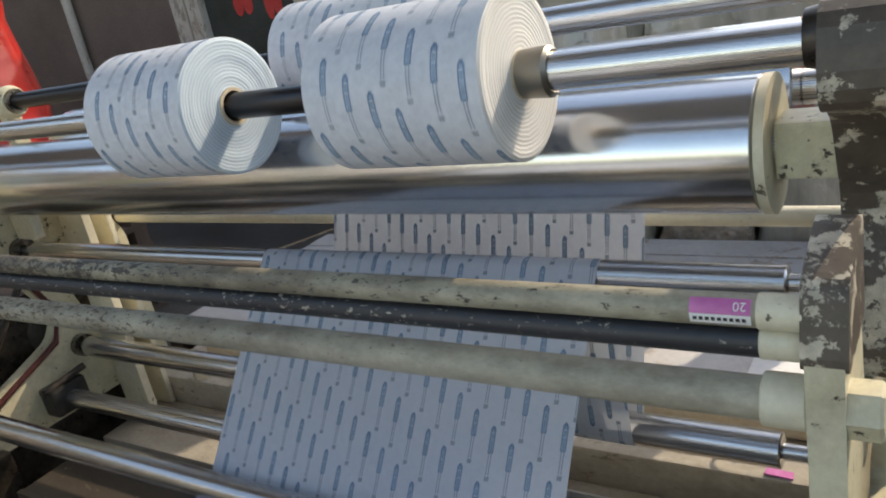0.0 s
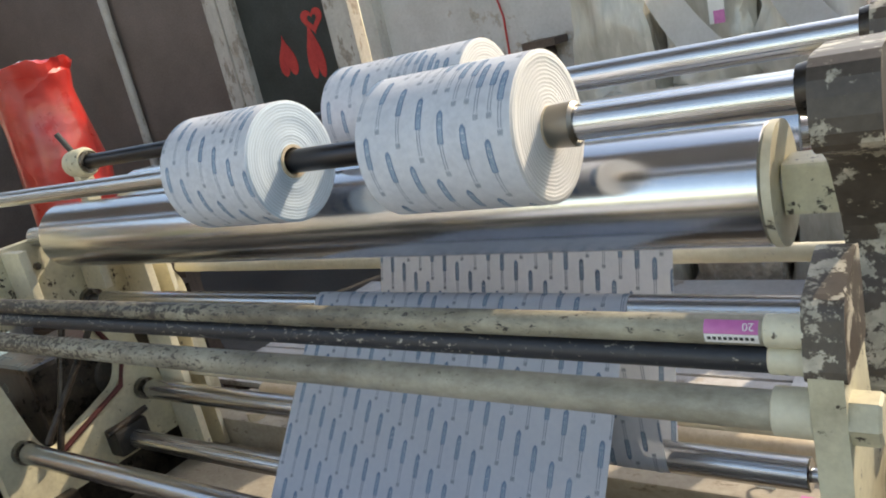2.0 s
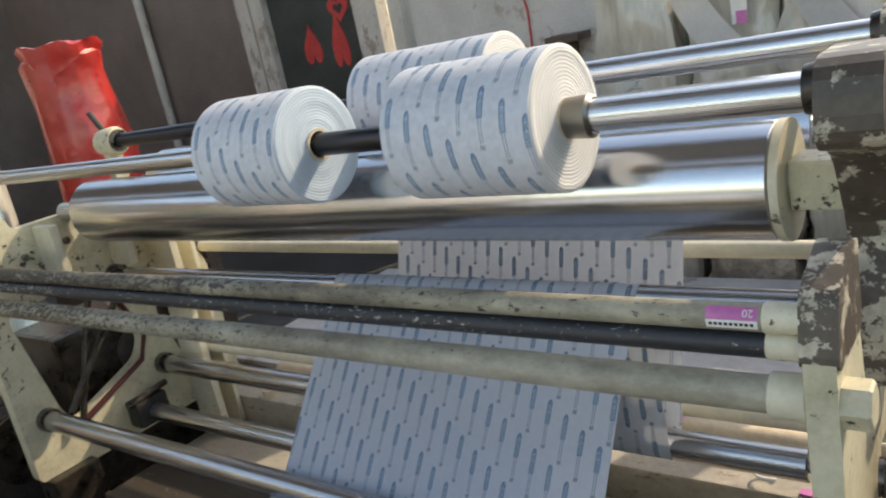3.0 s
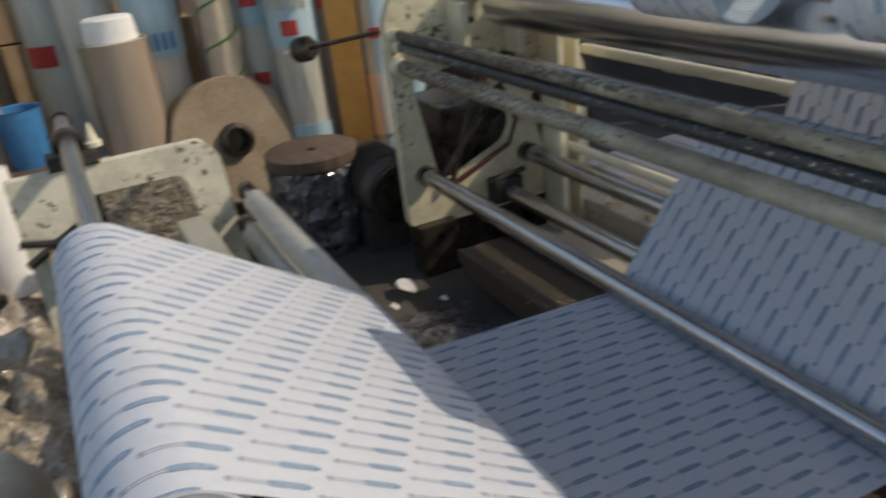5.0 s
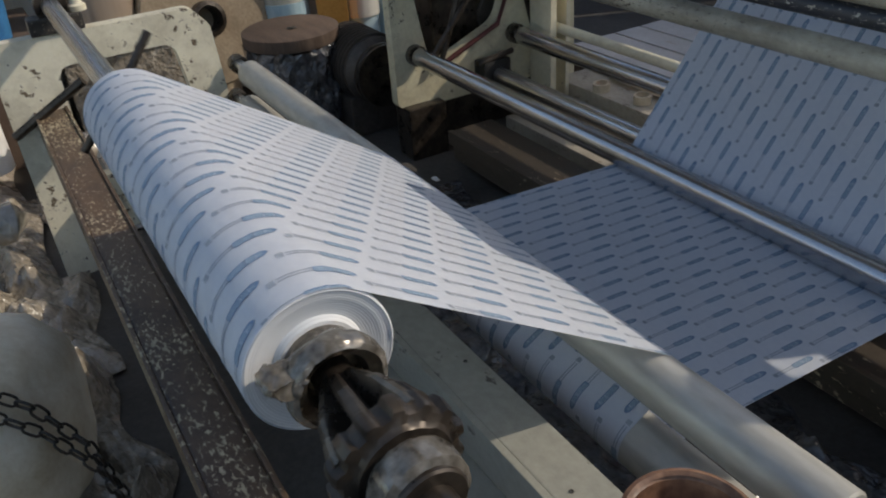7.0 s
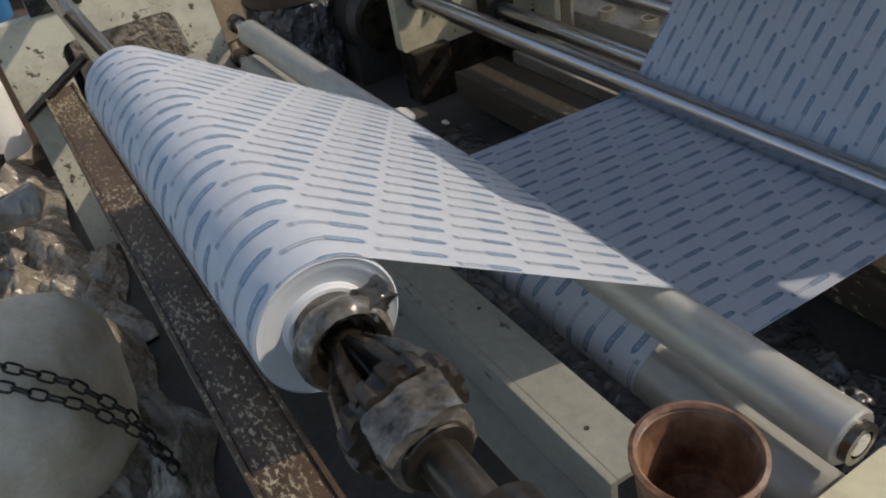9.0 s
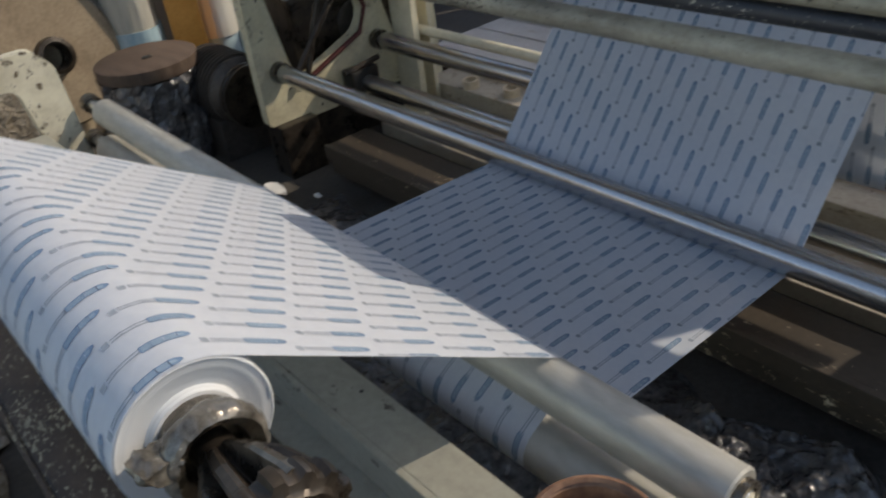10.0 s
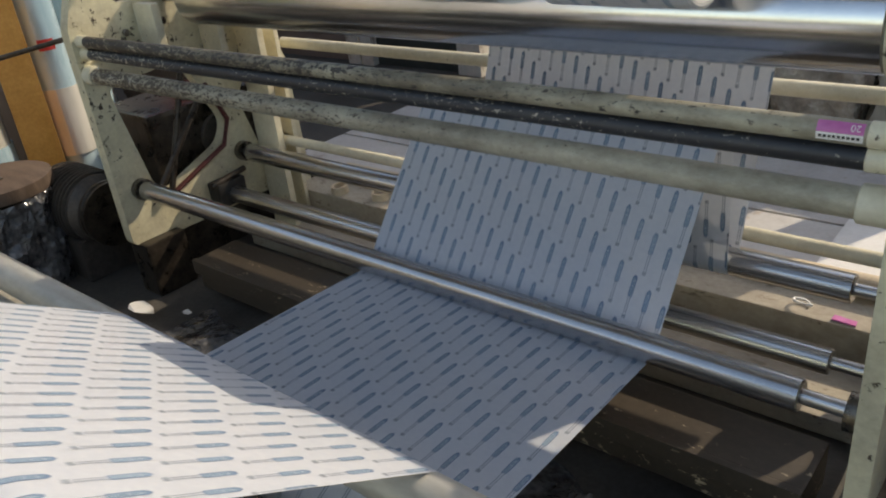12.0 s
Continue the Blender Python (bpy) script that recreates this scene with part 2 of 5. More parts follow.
def film_material(name, c1, c2, rough=0.16, scale=9.0, alpha=1.0, stretch=(1, 1, 1), relief=0.9):
    """Crumpled packing film: glossy sharp creases over the colour of what it wraps."""
    m, nt, b = material(name)
    n = noise_node(nt, scale, 7, 0.68, stretch)
    soft = noise_node(nt, scale * 0.5, 3, 0.5, stretch)
    nt.links.new(ramp(nt, n, [(0.3, c1), (0.68, c2)]), b.inputs["Base Color"])
    nt.links.new(ramp(nt, n, [(0.3, grey(rough)), (0.7, grey(rough + 0.22))]), b.inputs["Roughness"])
    b.inputs["Coat Weight"].default_value = 0.7
    b.inputs["Coat Roughness"].default_value = 0.07
    fold = nt.nodes.new("ShaderNodeMath")
    fold.operation = "SUBTRACT"
    nt.links.new(noise_node(nt, scale * 0.9, 2, 0.5, stretch), fold.inputs[0])
    fold.inputs[1].default_value = 0.5
    crease = nt.nodes.new("ShaderNodeMath")
    crease.operation = "ABSOLUTE"
    nt.links.new(fold.outputs[0], crease.inputs[0])
    add = nt.nodes.new("ShaderNodeMath")
    add.operation = "MULTIPLY_ADD"
    nt.links.new(crease.outputs[0], add.inputs[0])
    add.inputs[1].default_value = -1.6
    nt.links.new(soft, add.inputs[2])
    bump(nt, b, add.outputs[0], relief, 0.03)
    if alpha < 1:
        b.inputs["Alpha"].default_value = alpha
    return m


RED_BAG = film_material("red_bag_film", (0.42, 0.015, 0.012), (0.62, 0.04, 0.03), 0.22, 5)
CLEARFILM = film_material("clear_film_over_brown", (0.20, 0.165, 0.13), (0.45, 0.40, 0.34), 0.13, 12, relief=0.9)
GREYFILM = film_material("clear_film_over_grey", (0.38, 0.36, 0.30), (0.62, 0.60, 0.53), 0.12, 10, 1.0, (1, 1, 0.16), 0.6)
WHITEFILM = film_material("white_film_roll", (0.50, 0.475, 0.41), (0.70, 0.675, 0.61), 0.16, 9, 1.0, (1, 1, 0.12), 0.45)
BLUEFILM = film_material("blue_film_roll", (0.30, 0.46, 0.54), (0.50, 0.64, 0.69), 0.18, 7, 1.0, (1, 1, 0.2), 0.6)
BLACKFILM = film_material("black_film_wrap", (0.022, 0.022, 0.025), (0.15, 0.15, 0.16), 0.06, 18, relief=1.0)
FLOORFILM = film_material("loose_floor_film", (0.17, 0.14, 0.105), (0.40, 0.35, 0.28), 0.14, 22, relief=0.75)
WRAP = plain("shiny_wrap", (0.045, 0.038, 0.03), (0.29, 0.265, 0.23), 45, (0.10, 0.32), 0.4, 0.5, 70)
BROWNFILM = film_material("brown_film_roll", (0.25, 0.19, 0.14), (0.35, 0.28, 0.22), 0.18, 6, 1.0, (1, 1, 0.15), 0.5)


# ---- mesh helpers ----
def part(name, bm, mat, parent=None, label="", smooth=False):
    me = bpy.data.meshes.new(name)
    bmesh.ops.recalc_face_normals(bm, faces=bm.faces)
    bm.to_mesh(me)
    bm.free()
    for m in mat if isinstance(mat, (list, tuple)) else [mat]:
        me.materials.append(m)
    if smooth:
        for p in me.polygons:
            p.use_smooth = True
        me.set_sharp_from_angle(angle=radians(38))
    ob = new(name, me)
    ob.parent = parent
    if label:
        tagged(ob, label)
    return ob


def thing(name, label, category, group="", kind="", at=(0, 0, 0)):
    ob = new(name)
    ob.location = at
    ob.empty_display_size = 0.1
    return tagged(ob, label, category, group, kind)


def box(x0, x1, y0, y1, z0, z1, bevel=0.0, bm=None):
    bm = bm or bmesh.new()
    vs = bmesh.ops.create_cube(bm, size=1.0)["verts"]
    for v in vs:
        v.co = Vector(((x0 + x1) / 2 + v.co.x * (x1 - x0), (y0 + y1) / 2 + v.co.y * (y1 - y0), (z0 + z1) / 2 + v.co.z * (z1 - z0)))
    if bevel:
        es = list({e for v in vs for e in v.link_edges})
        bmesh.ops.bevel(bm, geom=es, offset=bevel, segments=2, affect="EDGES", profile=0.7)
    return bm


def lathe(profile, axis="x", at=(0, 0, 0), n=32, bm=None):
    """Turns (along, radius) pairs round an axis; radius 0 closes an end."""
    bm = bm or bmesh.new()
    rings = []
    for s, r in profile:
        ring = []
        for k in range(n if r > 1e-6 else 1):
            a = 2 * math.pi * k / n
            c, d = r * math.cos(a), r * math.sin(a)
            p = {"x": (s, c, d), "y": (d, s, c), "z": (c, d, s)}[axis]
            ring.append(bm.verts.new(Vector(p) + Vector(at)))
        rings.append(ring)
    for a, b in zip(rings, rings[1:]):
        for k in range(n):
            q = [a[k % len(a)], a[(k + 1) % len(a)], b[(k + 1) % len(b)], b[k % len(b)]]
            q = list(dict.fromkeys(q))
            if len(q) > 2:
                bm.faces.new(q)
    return bm


def rod(x0, x1, r, y, z, n=28, c=0.002, bm=None):
    return lathe([(x0, 0), (x0, r - c), (x0 + c, r), (x1 - c, r), (x1, r - c), (x1, 0)], "x", (0, y, z), n, bm)


def plate(outer, holes, x0, x1, bevel=0.0):
    """A plate in the y-z plane with holes through it, from x0 to x1."""
    bm = bmesh.new()
    edges = []
    for loop in [outer, *holes]:
        vs = [bm.verts.new((x0, y, z)) for y, z in loop]
        edges += [bm.edges.new((vs[k], vs[(k + 1) % len(vs)])) for k in range(len(vs))]
    bmesh.ops.triangle_fill(bm, use_beauty=True, use_dissolve=False, edges=edges)
    made = bmesh.ops.extrude_face_region(bm, geom=list(bm.faces))
    for v in made["geom"]:
        if isinstance(v, bmesh.types.BMVert):
            v.co.x = x1
    if bevel:
        rim = [e for e in bm.edges if len(e.link_faces) == 2 and e.calc_face_angle(0) > 1.2]
        bmesh.ops.bevel(bm, geom=rim, offset=bevel, segments=2, affect="EDGES")
    return bm


def rounded(pts, r, n=4):
    """A loop of (y, z) corners, each rounded by r."""
    out = []
    for k in range(len(pts)):
        p, a, b = Vector(pts[k]), Vector(pts[k - 1]), Vector(pts[(k + 1) % len(pts)])
        u, w = (a - p), (b - p)
        d = min(r, u.length * 0.45, w.length * 0.45)
        s, e = p + u.normalized() * d, p + w.normalized() * d
        for i in range(n + 1):
            f = i / n
            q = s * (1 - f) ** 2 + p * 2 * f * (1 - f) + e * f ** 2
            out.append((q.x, q.y))
    return out


def tube(points, r, n=10, bm=None):
    """A round bar along points."""
    bm = bm or bmesh.new()
    pts = [Vector(p) for p in points]
    rings = []
    for k, p in enumerate(pts):
        d = (pts[min(k + 1, len(pts) - 1)] - pts[max(k - 1, 0)]).normalized()
        u = d.cross(Vector((0, 0, 1)) if abs(d.z) < 0.9 else Vector((1, 0, 0))).normalized()
        w = d.cross(u)
        rings.append([bm.verts.new(p + (u * math.cos(2 * math.pi * i / n) + w * math.sin(2 * math.pi * i / n)) * r) for i in range(n)])
    for a, b in zip(rings, rings[1:]):
        for i in range(n):
            bm.faces.new((a[i], a[(i + 1) % n], b[(i + 1) % n], b[i]))
    bm.faces.new(rings[0])
    bm.faces.new(rings[-1][::-1])
    return bm


def crumple(bm, amount, scale, seed=0.0):
    for v in bm.verts:
        p = v.co * scale + Vector((seed, seed * 1.7, -seed))
        v.co += noise.noise_vector(p) * amount + noise.noise_vector(p * 2.7) * amount * 0.4
    return bm


def sheet(x0, x1, y0, y1, z, nx, ny, rise, scale, seed, thick=0.003):
    """A crumpled loose sheet with some thickness."""
    bm = bmesh.new()
    bmesh.ops.create_grid(bm, x_segments=nx, y_segments=ny, size=0.5)
    for v in bm.verts:
        u, w = v.co.x + 0.5, v.co.y + 0.5
        x, y = x0 + u * (x1 - x0), y0 + w * (y1 - y0)
        p = Vector((x * scale, y * scale, seed))
        h = abs(noise.noise(p)) + 0.42 * abs(noise.noise(p * 2.3)) + 0.22 * abs(noise.noise(p * 5.1)) + 0.10 * abs(noise.noise(p * 11.0))
        edge = min(1, 6 * min(u, 1 - u, w, 1 - w) + 0.1)
        wob = noise.noise_vector(p * 0.7) * 0.12
        v.co = Vector((x + wob.x, y + wob.y, z + rise * h * edge + 0.004))
    bmesh.ops.solidify(bm, geom=list(bm.faces), thickness=thick)
    return bm

# ---- the place: floor, walls, and an unseen roof strip for shade ----
FLOOR = 0.08
part("floor", box(-7, 6, -6, 3.5, FLOOR - 0.2, FLOOR), CONCRETE)
tagged(bpy.data.objects["floor"], "dark dirty concrete workshop floor", "floor", kind="structure")
BACK = 3.0


def structure(name, bm, mat, label, category):
    return tagged(part(name, bm, mat), label, category, kind="structure")


structure("wall_back", box(-1.61, 0.4, BACK, BACK + 0.15, FLOOR, 2.5), WALLPAINT, "stained whitewashed plaster workshop wall", "wall")
structure("wall_back_low", box(0.4, 5.0, BACK, BACK + 0.15, FLOOR, 1.62), WALLPAINT, "low stained plaster wall below the wide opening", "wall")
structure("wall_panel", box(-6.5, -3.02, BACK, BACK + 0.1, FLOOR, 2.75), PANEL, "dull brown sheet partition wall", "wall")
structure("wall_left", box(-6.7, -6.5, -6, BACK + 0.1, FLOOR, 3.2), PANEL, "dull brown workshop wall", "wall")
structure("wall_right", box(5.0, 5.2, -6, BACK + 0.1, FLOOR, 1.9), WALLPAINT, "stained pale workshop wall", "wall")
structure("wall_front", box(-6.5, -2.5, -5.2, -5.0, FLOOR, 3.4), WALLPAINT, "stained pale workshop wall", "wall")
# roof strip added out of view to hold sky light off the machine
structure("ceiling", box(-6.7, 5.2, -1.1, 0.8, 3.4, 3.5), WALLPAINT, "unseen pale sheet roof added to cut sky light over the machine", "ceiling")
structure("ground", box(-60, 60, -60, 60, FLOOR - 0.5, FLOOR - 0.21), CONCRETE, "bare ground round the workshop", "ground")
for x, w in ((-3.035, 0.13), (-2.89, 0.12), (-1.90, 0.20), (-1.66, 0.10)):
    structure("wall_post", box(x - w / 2, x + w / 2, BACK - 0.09, BACK + 0.02, FLOOR, 2.75, 0.006), WHITEPOST, "whitewashed wooden wall post with scuffs", "post")
structure("wall_pipe", tube([(-4.28, BACK - 0.05, FLOOR), (-4.28, BACK - 0.05, 2.7)], 0.035), WHITEPOST, "pale upright pipe on the brown wall", "pipe")
door = thing("painted_door", "dark green door with red painted hearts", "door")
leaf = part("door_leaf", box(-2.83, -2.0, BACK - 0.03, BACK + 0.02, FLOOR, 2.6, 0.004), DOORDARK, door)


def heart(cx, cz, w, h, ring=False):
    pts = []
    for k in range(28):
        a = 2 * math.pi * k / 28
        pts.append((cx + w * 0.5 * math.sin(a) ** 3, cz + h * 0.5 * (0.8125 * math.cos(a) - 0.3125 * math.cos(2 * a) - 0.125 * math.cos(3 * a) - 0.0625 * math.cos(4 * a))))
    bm = bmesh.new()
    f = [bm.verts.new((x, BACK - 0.034, z)) for x, z in pts]
    if ring:
        g = [bm.verts.new((cx + (x - cx) * 0.45, BACK - 0.034, cz + (z - cz) * 0.45)) for x, z in pts]
        for k in range(28):
            bm.faces.new((f[k], f[(k + 1) % 28], g[(k + 1) % 28], g[k]))
    else:
        bm.faces.new(f)
    ex = bmesh.ops.extrude_face_region(bm, geom=list(bm.faces))
    for v in ex["geom"]:
        if isinstance(v, bmesh.types.BMVert):
            v.co.y += 0.004
    return bm


part("painted_heart", heart(-2.17, 1.76, 0.19, 0.18, True), REDPAINT, leaf, "red painted heart ring")
part("painted_drop", heart(-2.48, 1.55, 0.17, -0.30), REDPAINT, leaf, "red painted drop")
part("painted_drop", heart(-2.22, 1.54, 0.15, -0.42), REDPAINT, leaf, "red painted drop")
part("painted_heart", heart(-2.12, 1.25, 0.08, 0.10), REDPAINT, leaf, "small red painted heart")
part("door_handle", tube([(-2.10, BACK - 0.06, 1.0), (-2.10, BACK - 0.06, 1.15)], 0.012), BEARING, leaf)

# ---- slitting machine: side frames, bars, rollers ----
XL, XR = -1.17, 1.30
slitter = thing("slitter_frame", "cream painted steel side frame of the slitting machine", "machine frame", "side frames of the slitter")
FRONT = [(-0.09, 0.30), (-0.09, 1.10), (-0.05, 1.20), (0.0, 1.26), (0.06, 1.25), (0.10, 1.15), (0.42, 1.15), (0.66, 1.05), (0.78, 0.80), (0.80, FLOOR), (0.66, FLOOR), (0.60, 0.28), (0.03, 0.28)]
HOLE = rounded([(0.055, 0.50), (-0.015, 0.885), (0.29, 0.91), (0.425, 0.63), (0.385, 0.55), (0.10, 0.44)], 0.04)
HOLE2 = rounded([(0.60, 0.34), (0.50, 0.70), (0.60, 0.84), (0.68, 0.60)], 0.04)
left_plate = part("side_plate", plate(rounded(FRONT, 0.025), [HOLE, HOLE2], XL - 0.05, XL, 0.004), CREAM, slitter)
part("gusset", box(XL, XL + 0.14, 0.555, 0.585, FLOOR, 1.02, 0.003), CREAM_PALE, slitter)
part("gusset", box(XL, XL + 0.10, 0.667, 0.687, FLOOR + 0.06, 0.98, 0.003), CREAM_PALE, slitter)
part("foot", box(XL - 0.07, XL + 0.05, -0.07, 0.10, FLOOR, 0.30, 0.01), GREASY, slitter, "black greasy steel foot")
part("rib", box(XL + 0.001, XL + 0.12, 0.16, 0.19, 0.95, 1.14, 0.004), CREAM_PALE, slitter)
part("rib", box(XL + 0.001, XL + 0.12, 0.40, 0.43, 0.92, 1.14, 0.004), CREAM_PALE, slitter)
for y, z in ((0.11, 1.05), (0.26, 1.06), (0.05, 1.00), (0.48, 1.02)):
    part("bolt", lathe([(XL, 0.014), (XL + 0.008, 0.014), (XL + 0.010, 0.011), (XL + 0.010, 0)], "x", (0, y, z), 6), BEARING, left_plate, "dark bolt head")

framer = thing("slitter_frame", "cream steel side frame with worn black paint", "machine frame", "side frames of the slitter")
FRONT_R = [(-0.09, 0.30), (-0.09, 1.02), (-0.06, 1.09), (0.05, 1.10), (0.10, 0.84), (0.60, 0.84), (0.78, 0.80), (0.80, FLOOR), (0.66, FLOOR), (0.60, 0.28), (0.03, 0.28)]
part("side_plate", plate(rounded(FRONT_R, 0.025), [rounded([(0.12, 0.44), (0.14, 0.74), (0.48, 0.74), (0.50, 0.44)], 0.05)], XR, XR + 0.04, 0.004), CREAM, framer)
part("cap", plate(rounded([(-0.093, 1.00), (-0.07, 1.10), (0.04, 1.13), (0.07, 1.13), (0.07, 1.00)], 0.02), [], XR - 0.004, XR + 0.044, 0.003), ARM_PAINT, framer, "chipped black and cream cap")
part("bar_nut", lathe([(XR + 0.040, 0.0), (XR + 0.040, 0.034), (XR + 0.072, 0.034), (XR + 0.076, 0.030), (XR + 0.076, 0.0)], "x", (0, -0.058, 0.944), 6), CREAM, framer, "cream hexagon nut")
part("foot", box(XR - 0.02, XR + 0.09, -0.07, 0.10, FLOOR, 0.30, 0.01), GREASY, framer, "black greasy steel foot")
# swing arms that carry the rewind shafts
for y0, y1, zt, dx in ((0.045, 0.29, 1.372, 0.0), (0.40, 0.66, 1.400, 0.03)):
    arm = thing("swing_arm", "chipped black and cream cast swing arm", "machine arm", "rewind swing arms")
    prof = rounded([(y0, zt - 0.12), (y0 + 0.02, zt), (y1 - 0.02, zt), (y1 + 0.02, zt - 0.10), (y1 + 0.04, 0.86), (y0 + 0.10, 0.845), (y0 + 0.19, 1.08), (y0 + 0.10, 1.235)], 0.05)
    casting = part("casting", plate(prof, [], XR + 0.002 + dx, XR + 0.085 + dx, 0.012), ARM_PAINT, arm)
    part("collar", lathe([(XR - 0.014 + dx, 0.026), (XR - 0.014 + dx, 0.034), (XR + 0.003 + dx, 0.037), (XR + 0.003 + dx, 0.026)], "x", (0, y0 + 0.057, zt - 0.043), 24), GREASY, arm, "dark shaft collar", True)
    part("nut", lathe([(XR - 0.006 + dx, 0.0), (XR - 0.006 + dx, 0.017), (XR + 0.003 + dx, 0.017)], "x", (0, y1 - 0.06, 0.93), 6), BEARING, casting)
guard = thing("side_guard", "dark maroon sheet guard beside the frame", "machine guard")
part("guard_panel", box(XR + 0.17, XR + 0.19, 0.05, 0.70, FLOOR, 0.86, 0.003), MAROON, guard)
part("guard_rail", tube([(XR + 0.22, 0.0, FLOOR), (XR + 0.22, 0.0, 1.0), (XR + 0.22, 0.6, 1.0)], 0.012), SHAFT, guard, "thin bright steel rail")


def bar(name, label, mat, y, z, r, end=0.035, flat=1.0):
    t = thing(name, label, "cross bar", "cross bars of the slitter")
    bm = lathe([(XL, 0), (XL, r), (XR, r), (XR, 0)], "x", (0, 0, 0), 28)
    for v in bm.verts:
        v.co.y, v.co.z = v.co.y * flat + y, v.co.z + z
    part("tube", bm, mat, t, "", True)
    for x0, x1 in ((XL, XL + 0.05), (XR - 0.05, XR)):
        part("end_collar", rod(x0, x1, end, y, z), CREAM_PALE, t, "", True)
    return t


BAR_Y, BAR_Z = -0.058, 1.058
bar("cross_bar", "cream cross bar with chipped paint and a pink sticker", CREAM_BAR, BAR_Y, BAR_Z, 0.020, 0.0215)
bar("cross_bar", "round cross bar black with grime", BLACK_BAR, BAR_Y + 0.004, 1.017, 0.019, 0.0205)
bar("cross_bar", "thick cream cross bar with chipped paint", CREAM_SOFT, BAR_Y, 0.944, 0.027, 0.033)


def roller(name, label, mat, x0, x1, y, z, r, j=0.016, jx=(XL, XR), group="guide rollers of the slitter", housing=0.04):
    t = thing(name, label, "roller", group, at=(0, y, z))
    part("barrel", lathe([(x0, 0), (x0, r - 0.003), (x0 + 0.003, r), (x1 - 0.003, r), (x1, r - 0.003), (x1, 0)], "x", (0, 0, 0), 40), mat, t, "", True)
    part("journal", rod(jx[0], x0, j, 0, 0), SHAFT, t, "bare steel journal", True)
    part("journal", rod(x1, jx[1], j, 0, 0), SHAFT, t, "bare steel journal", True)
    if housing:
        for a, b in ((jx[0], jx[0] + 0.03), (jx[1] - 0.03, jx[1])):
            part("bearing", lathe([(a, 0.02), (a, housing), (b, housing), (b, 0.02)], "x", (0, 0, 0), 24), BEARING, t, "dark bearing ring", True)
    return t


CH = (0.0, 0.5, 0.034)
GR = (0.395, 0.884, 0.030)
R2 = (0.47, 0.49, 0.036)
UP = (-0.722, 0.660, 0.041)
LO = (-0.745, 0.548, 0.045)
DR = (0.29, 1.155, 0.102)
# rear drum, made this large to keep sun off the lower web
DB = (0.62, 1.165, 0.122)
turning = []
turning.append((roller("guide_roller", "polished chrome guide roller", CHROME, XL + 0.04, 1.188, *CH), CH[2], 1))
turning.append((roller("guide_roller", "polished steel guide roller under the bars", CHROME, XL + 0.10, 1.20, *GR), GR[2], -1))
turning.append((roller("guide_roller", "polished steel guide roller low in the frame", CHROME, XL + 0.06, 1.16, *R2), R2[2], 1))
roller("idle_roller", "dull dark steel idle roller low in the frame", SHAFT, XL + 0.08, 1.16, 0.34, 0.36, 0.032)
turning.append((roller("winding_drum", "large polished steel winding drum", DRUMSTEEL, -0.95, 1.198, *DR, 0.032, (XL, XR), "winding drums", 0), DR[2], -1))
turning.append((roller("winding_drum", "polished steel rear winding drum, enlarged to shade the lower web", DRUMSTEEL, -0.98, 1.20, *DB, 0.032, (XL, XR), "winding drums", 0), DB[2], 1))
drum_front = turning[3][0]
part("end_cap", lathe([(1.200, 0), (1.200, 0.103), (1.214, 0.103), (1.213, 0.03)], "x", (0, 0, 0), 40), CREAM_PALE, drum_front, "cream painted end disc", True)
part("bearing_arm", box(1.217, XR, -0.042, 0.045, -0.042, 0.040, 0.006), CREAM, drum_front)
rodt = thing("tie_rod", "pale painted tie rod behind the drums", "tie rod")
part("tube", rod(XL, XR, 0.022, 0.78, 0.86), CREAM_PALE, rodt, "", True)
rodt = thing("tie_rod", "pale painted tie rod under the rollers", "tie rod")
part("tube", rod(XL, XR, 0.02, 0.62, 0.50), CREAM_PALE, rodt, "", True)
cross = thing("base_channel", "grimy brown steel base channel", "machine frame")
part("channel", box(XL + 0.22, XR - 0.09, 0.02, 0.20, 0.13, 0.25, 0.006), DIRTBEAM, cross)
part("lip", box(XL + 0.22, XR - 0.09, 0.0, 0.02, 0.20, 0.254, 0.003), DIRTBEAM, cross)
cross = thing("base_channel", "dusty cream base beam under the rear rollers", "machine frame")
part("channel", box(XL, XR, 0.69, 0.93, FLOOR, 0.245, 0.008), DUSTY, cross)
part("base_plate", box(XL, XR, 0.42, 0.688, FLOOR, 0.135, 0.006), DUSTY, cross, "dusty lower plate")

# pink sticker with its number, upside down on the bar
sticker = thing("sticker", "pink and white sticker upside down on the bar", "sticker")


def on_bar(u0, u1, a0, a1, r, mat, name, holder=None, y=BAR_Y, z=BAR_Z):
    bm = bmesh.new()
    n = 6
    cols = []
    for k in range(n + 1):
        a = radians(a0 + (a1 - a0) * k / n)
        cols.append([bm.verts.new((x, y - r * math.cos(a), z + r * math.sin(a))) for x in (u0, u1)])
    for a, b in zip(cols, cols[1:]):
        bm.faces.new((a[0], a[1], b[1], b[0]))
    return part(name, bm, mat, holder or sticker, "", True)


pink_field = on_bar(1.178, 1.246, 8, 62, 0.0206, PINK, "pink_field")
white_field = on_bar(1.178, 1.246, -30, 7, 0.0206, WHITE, "white_field")


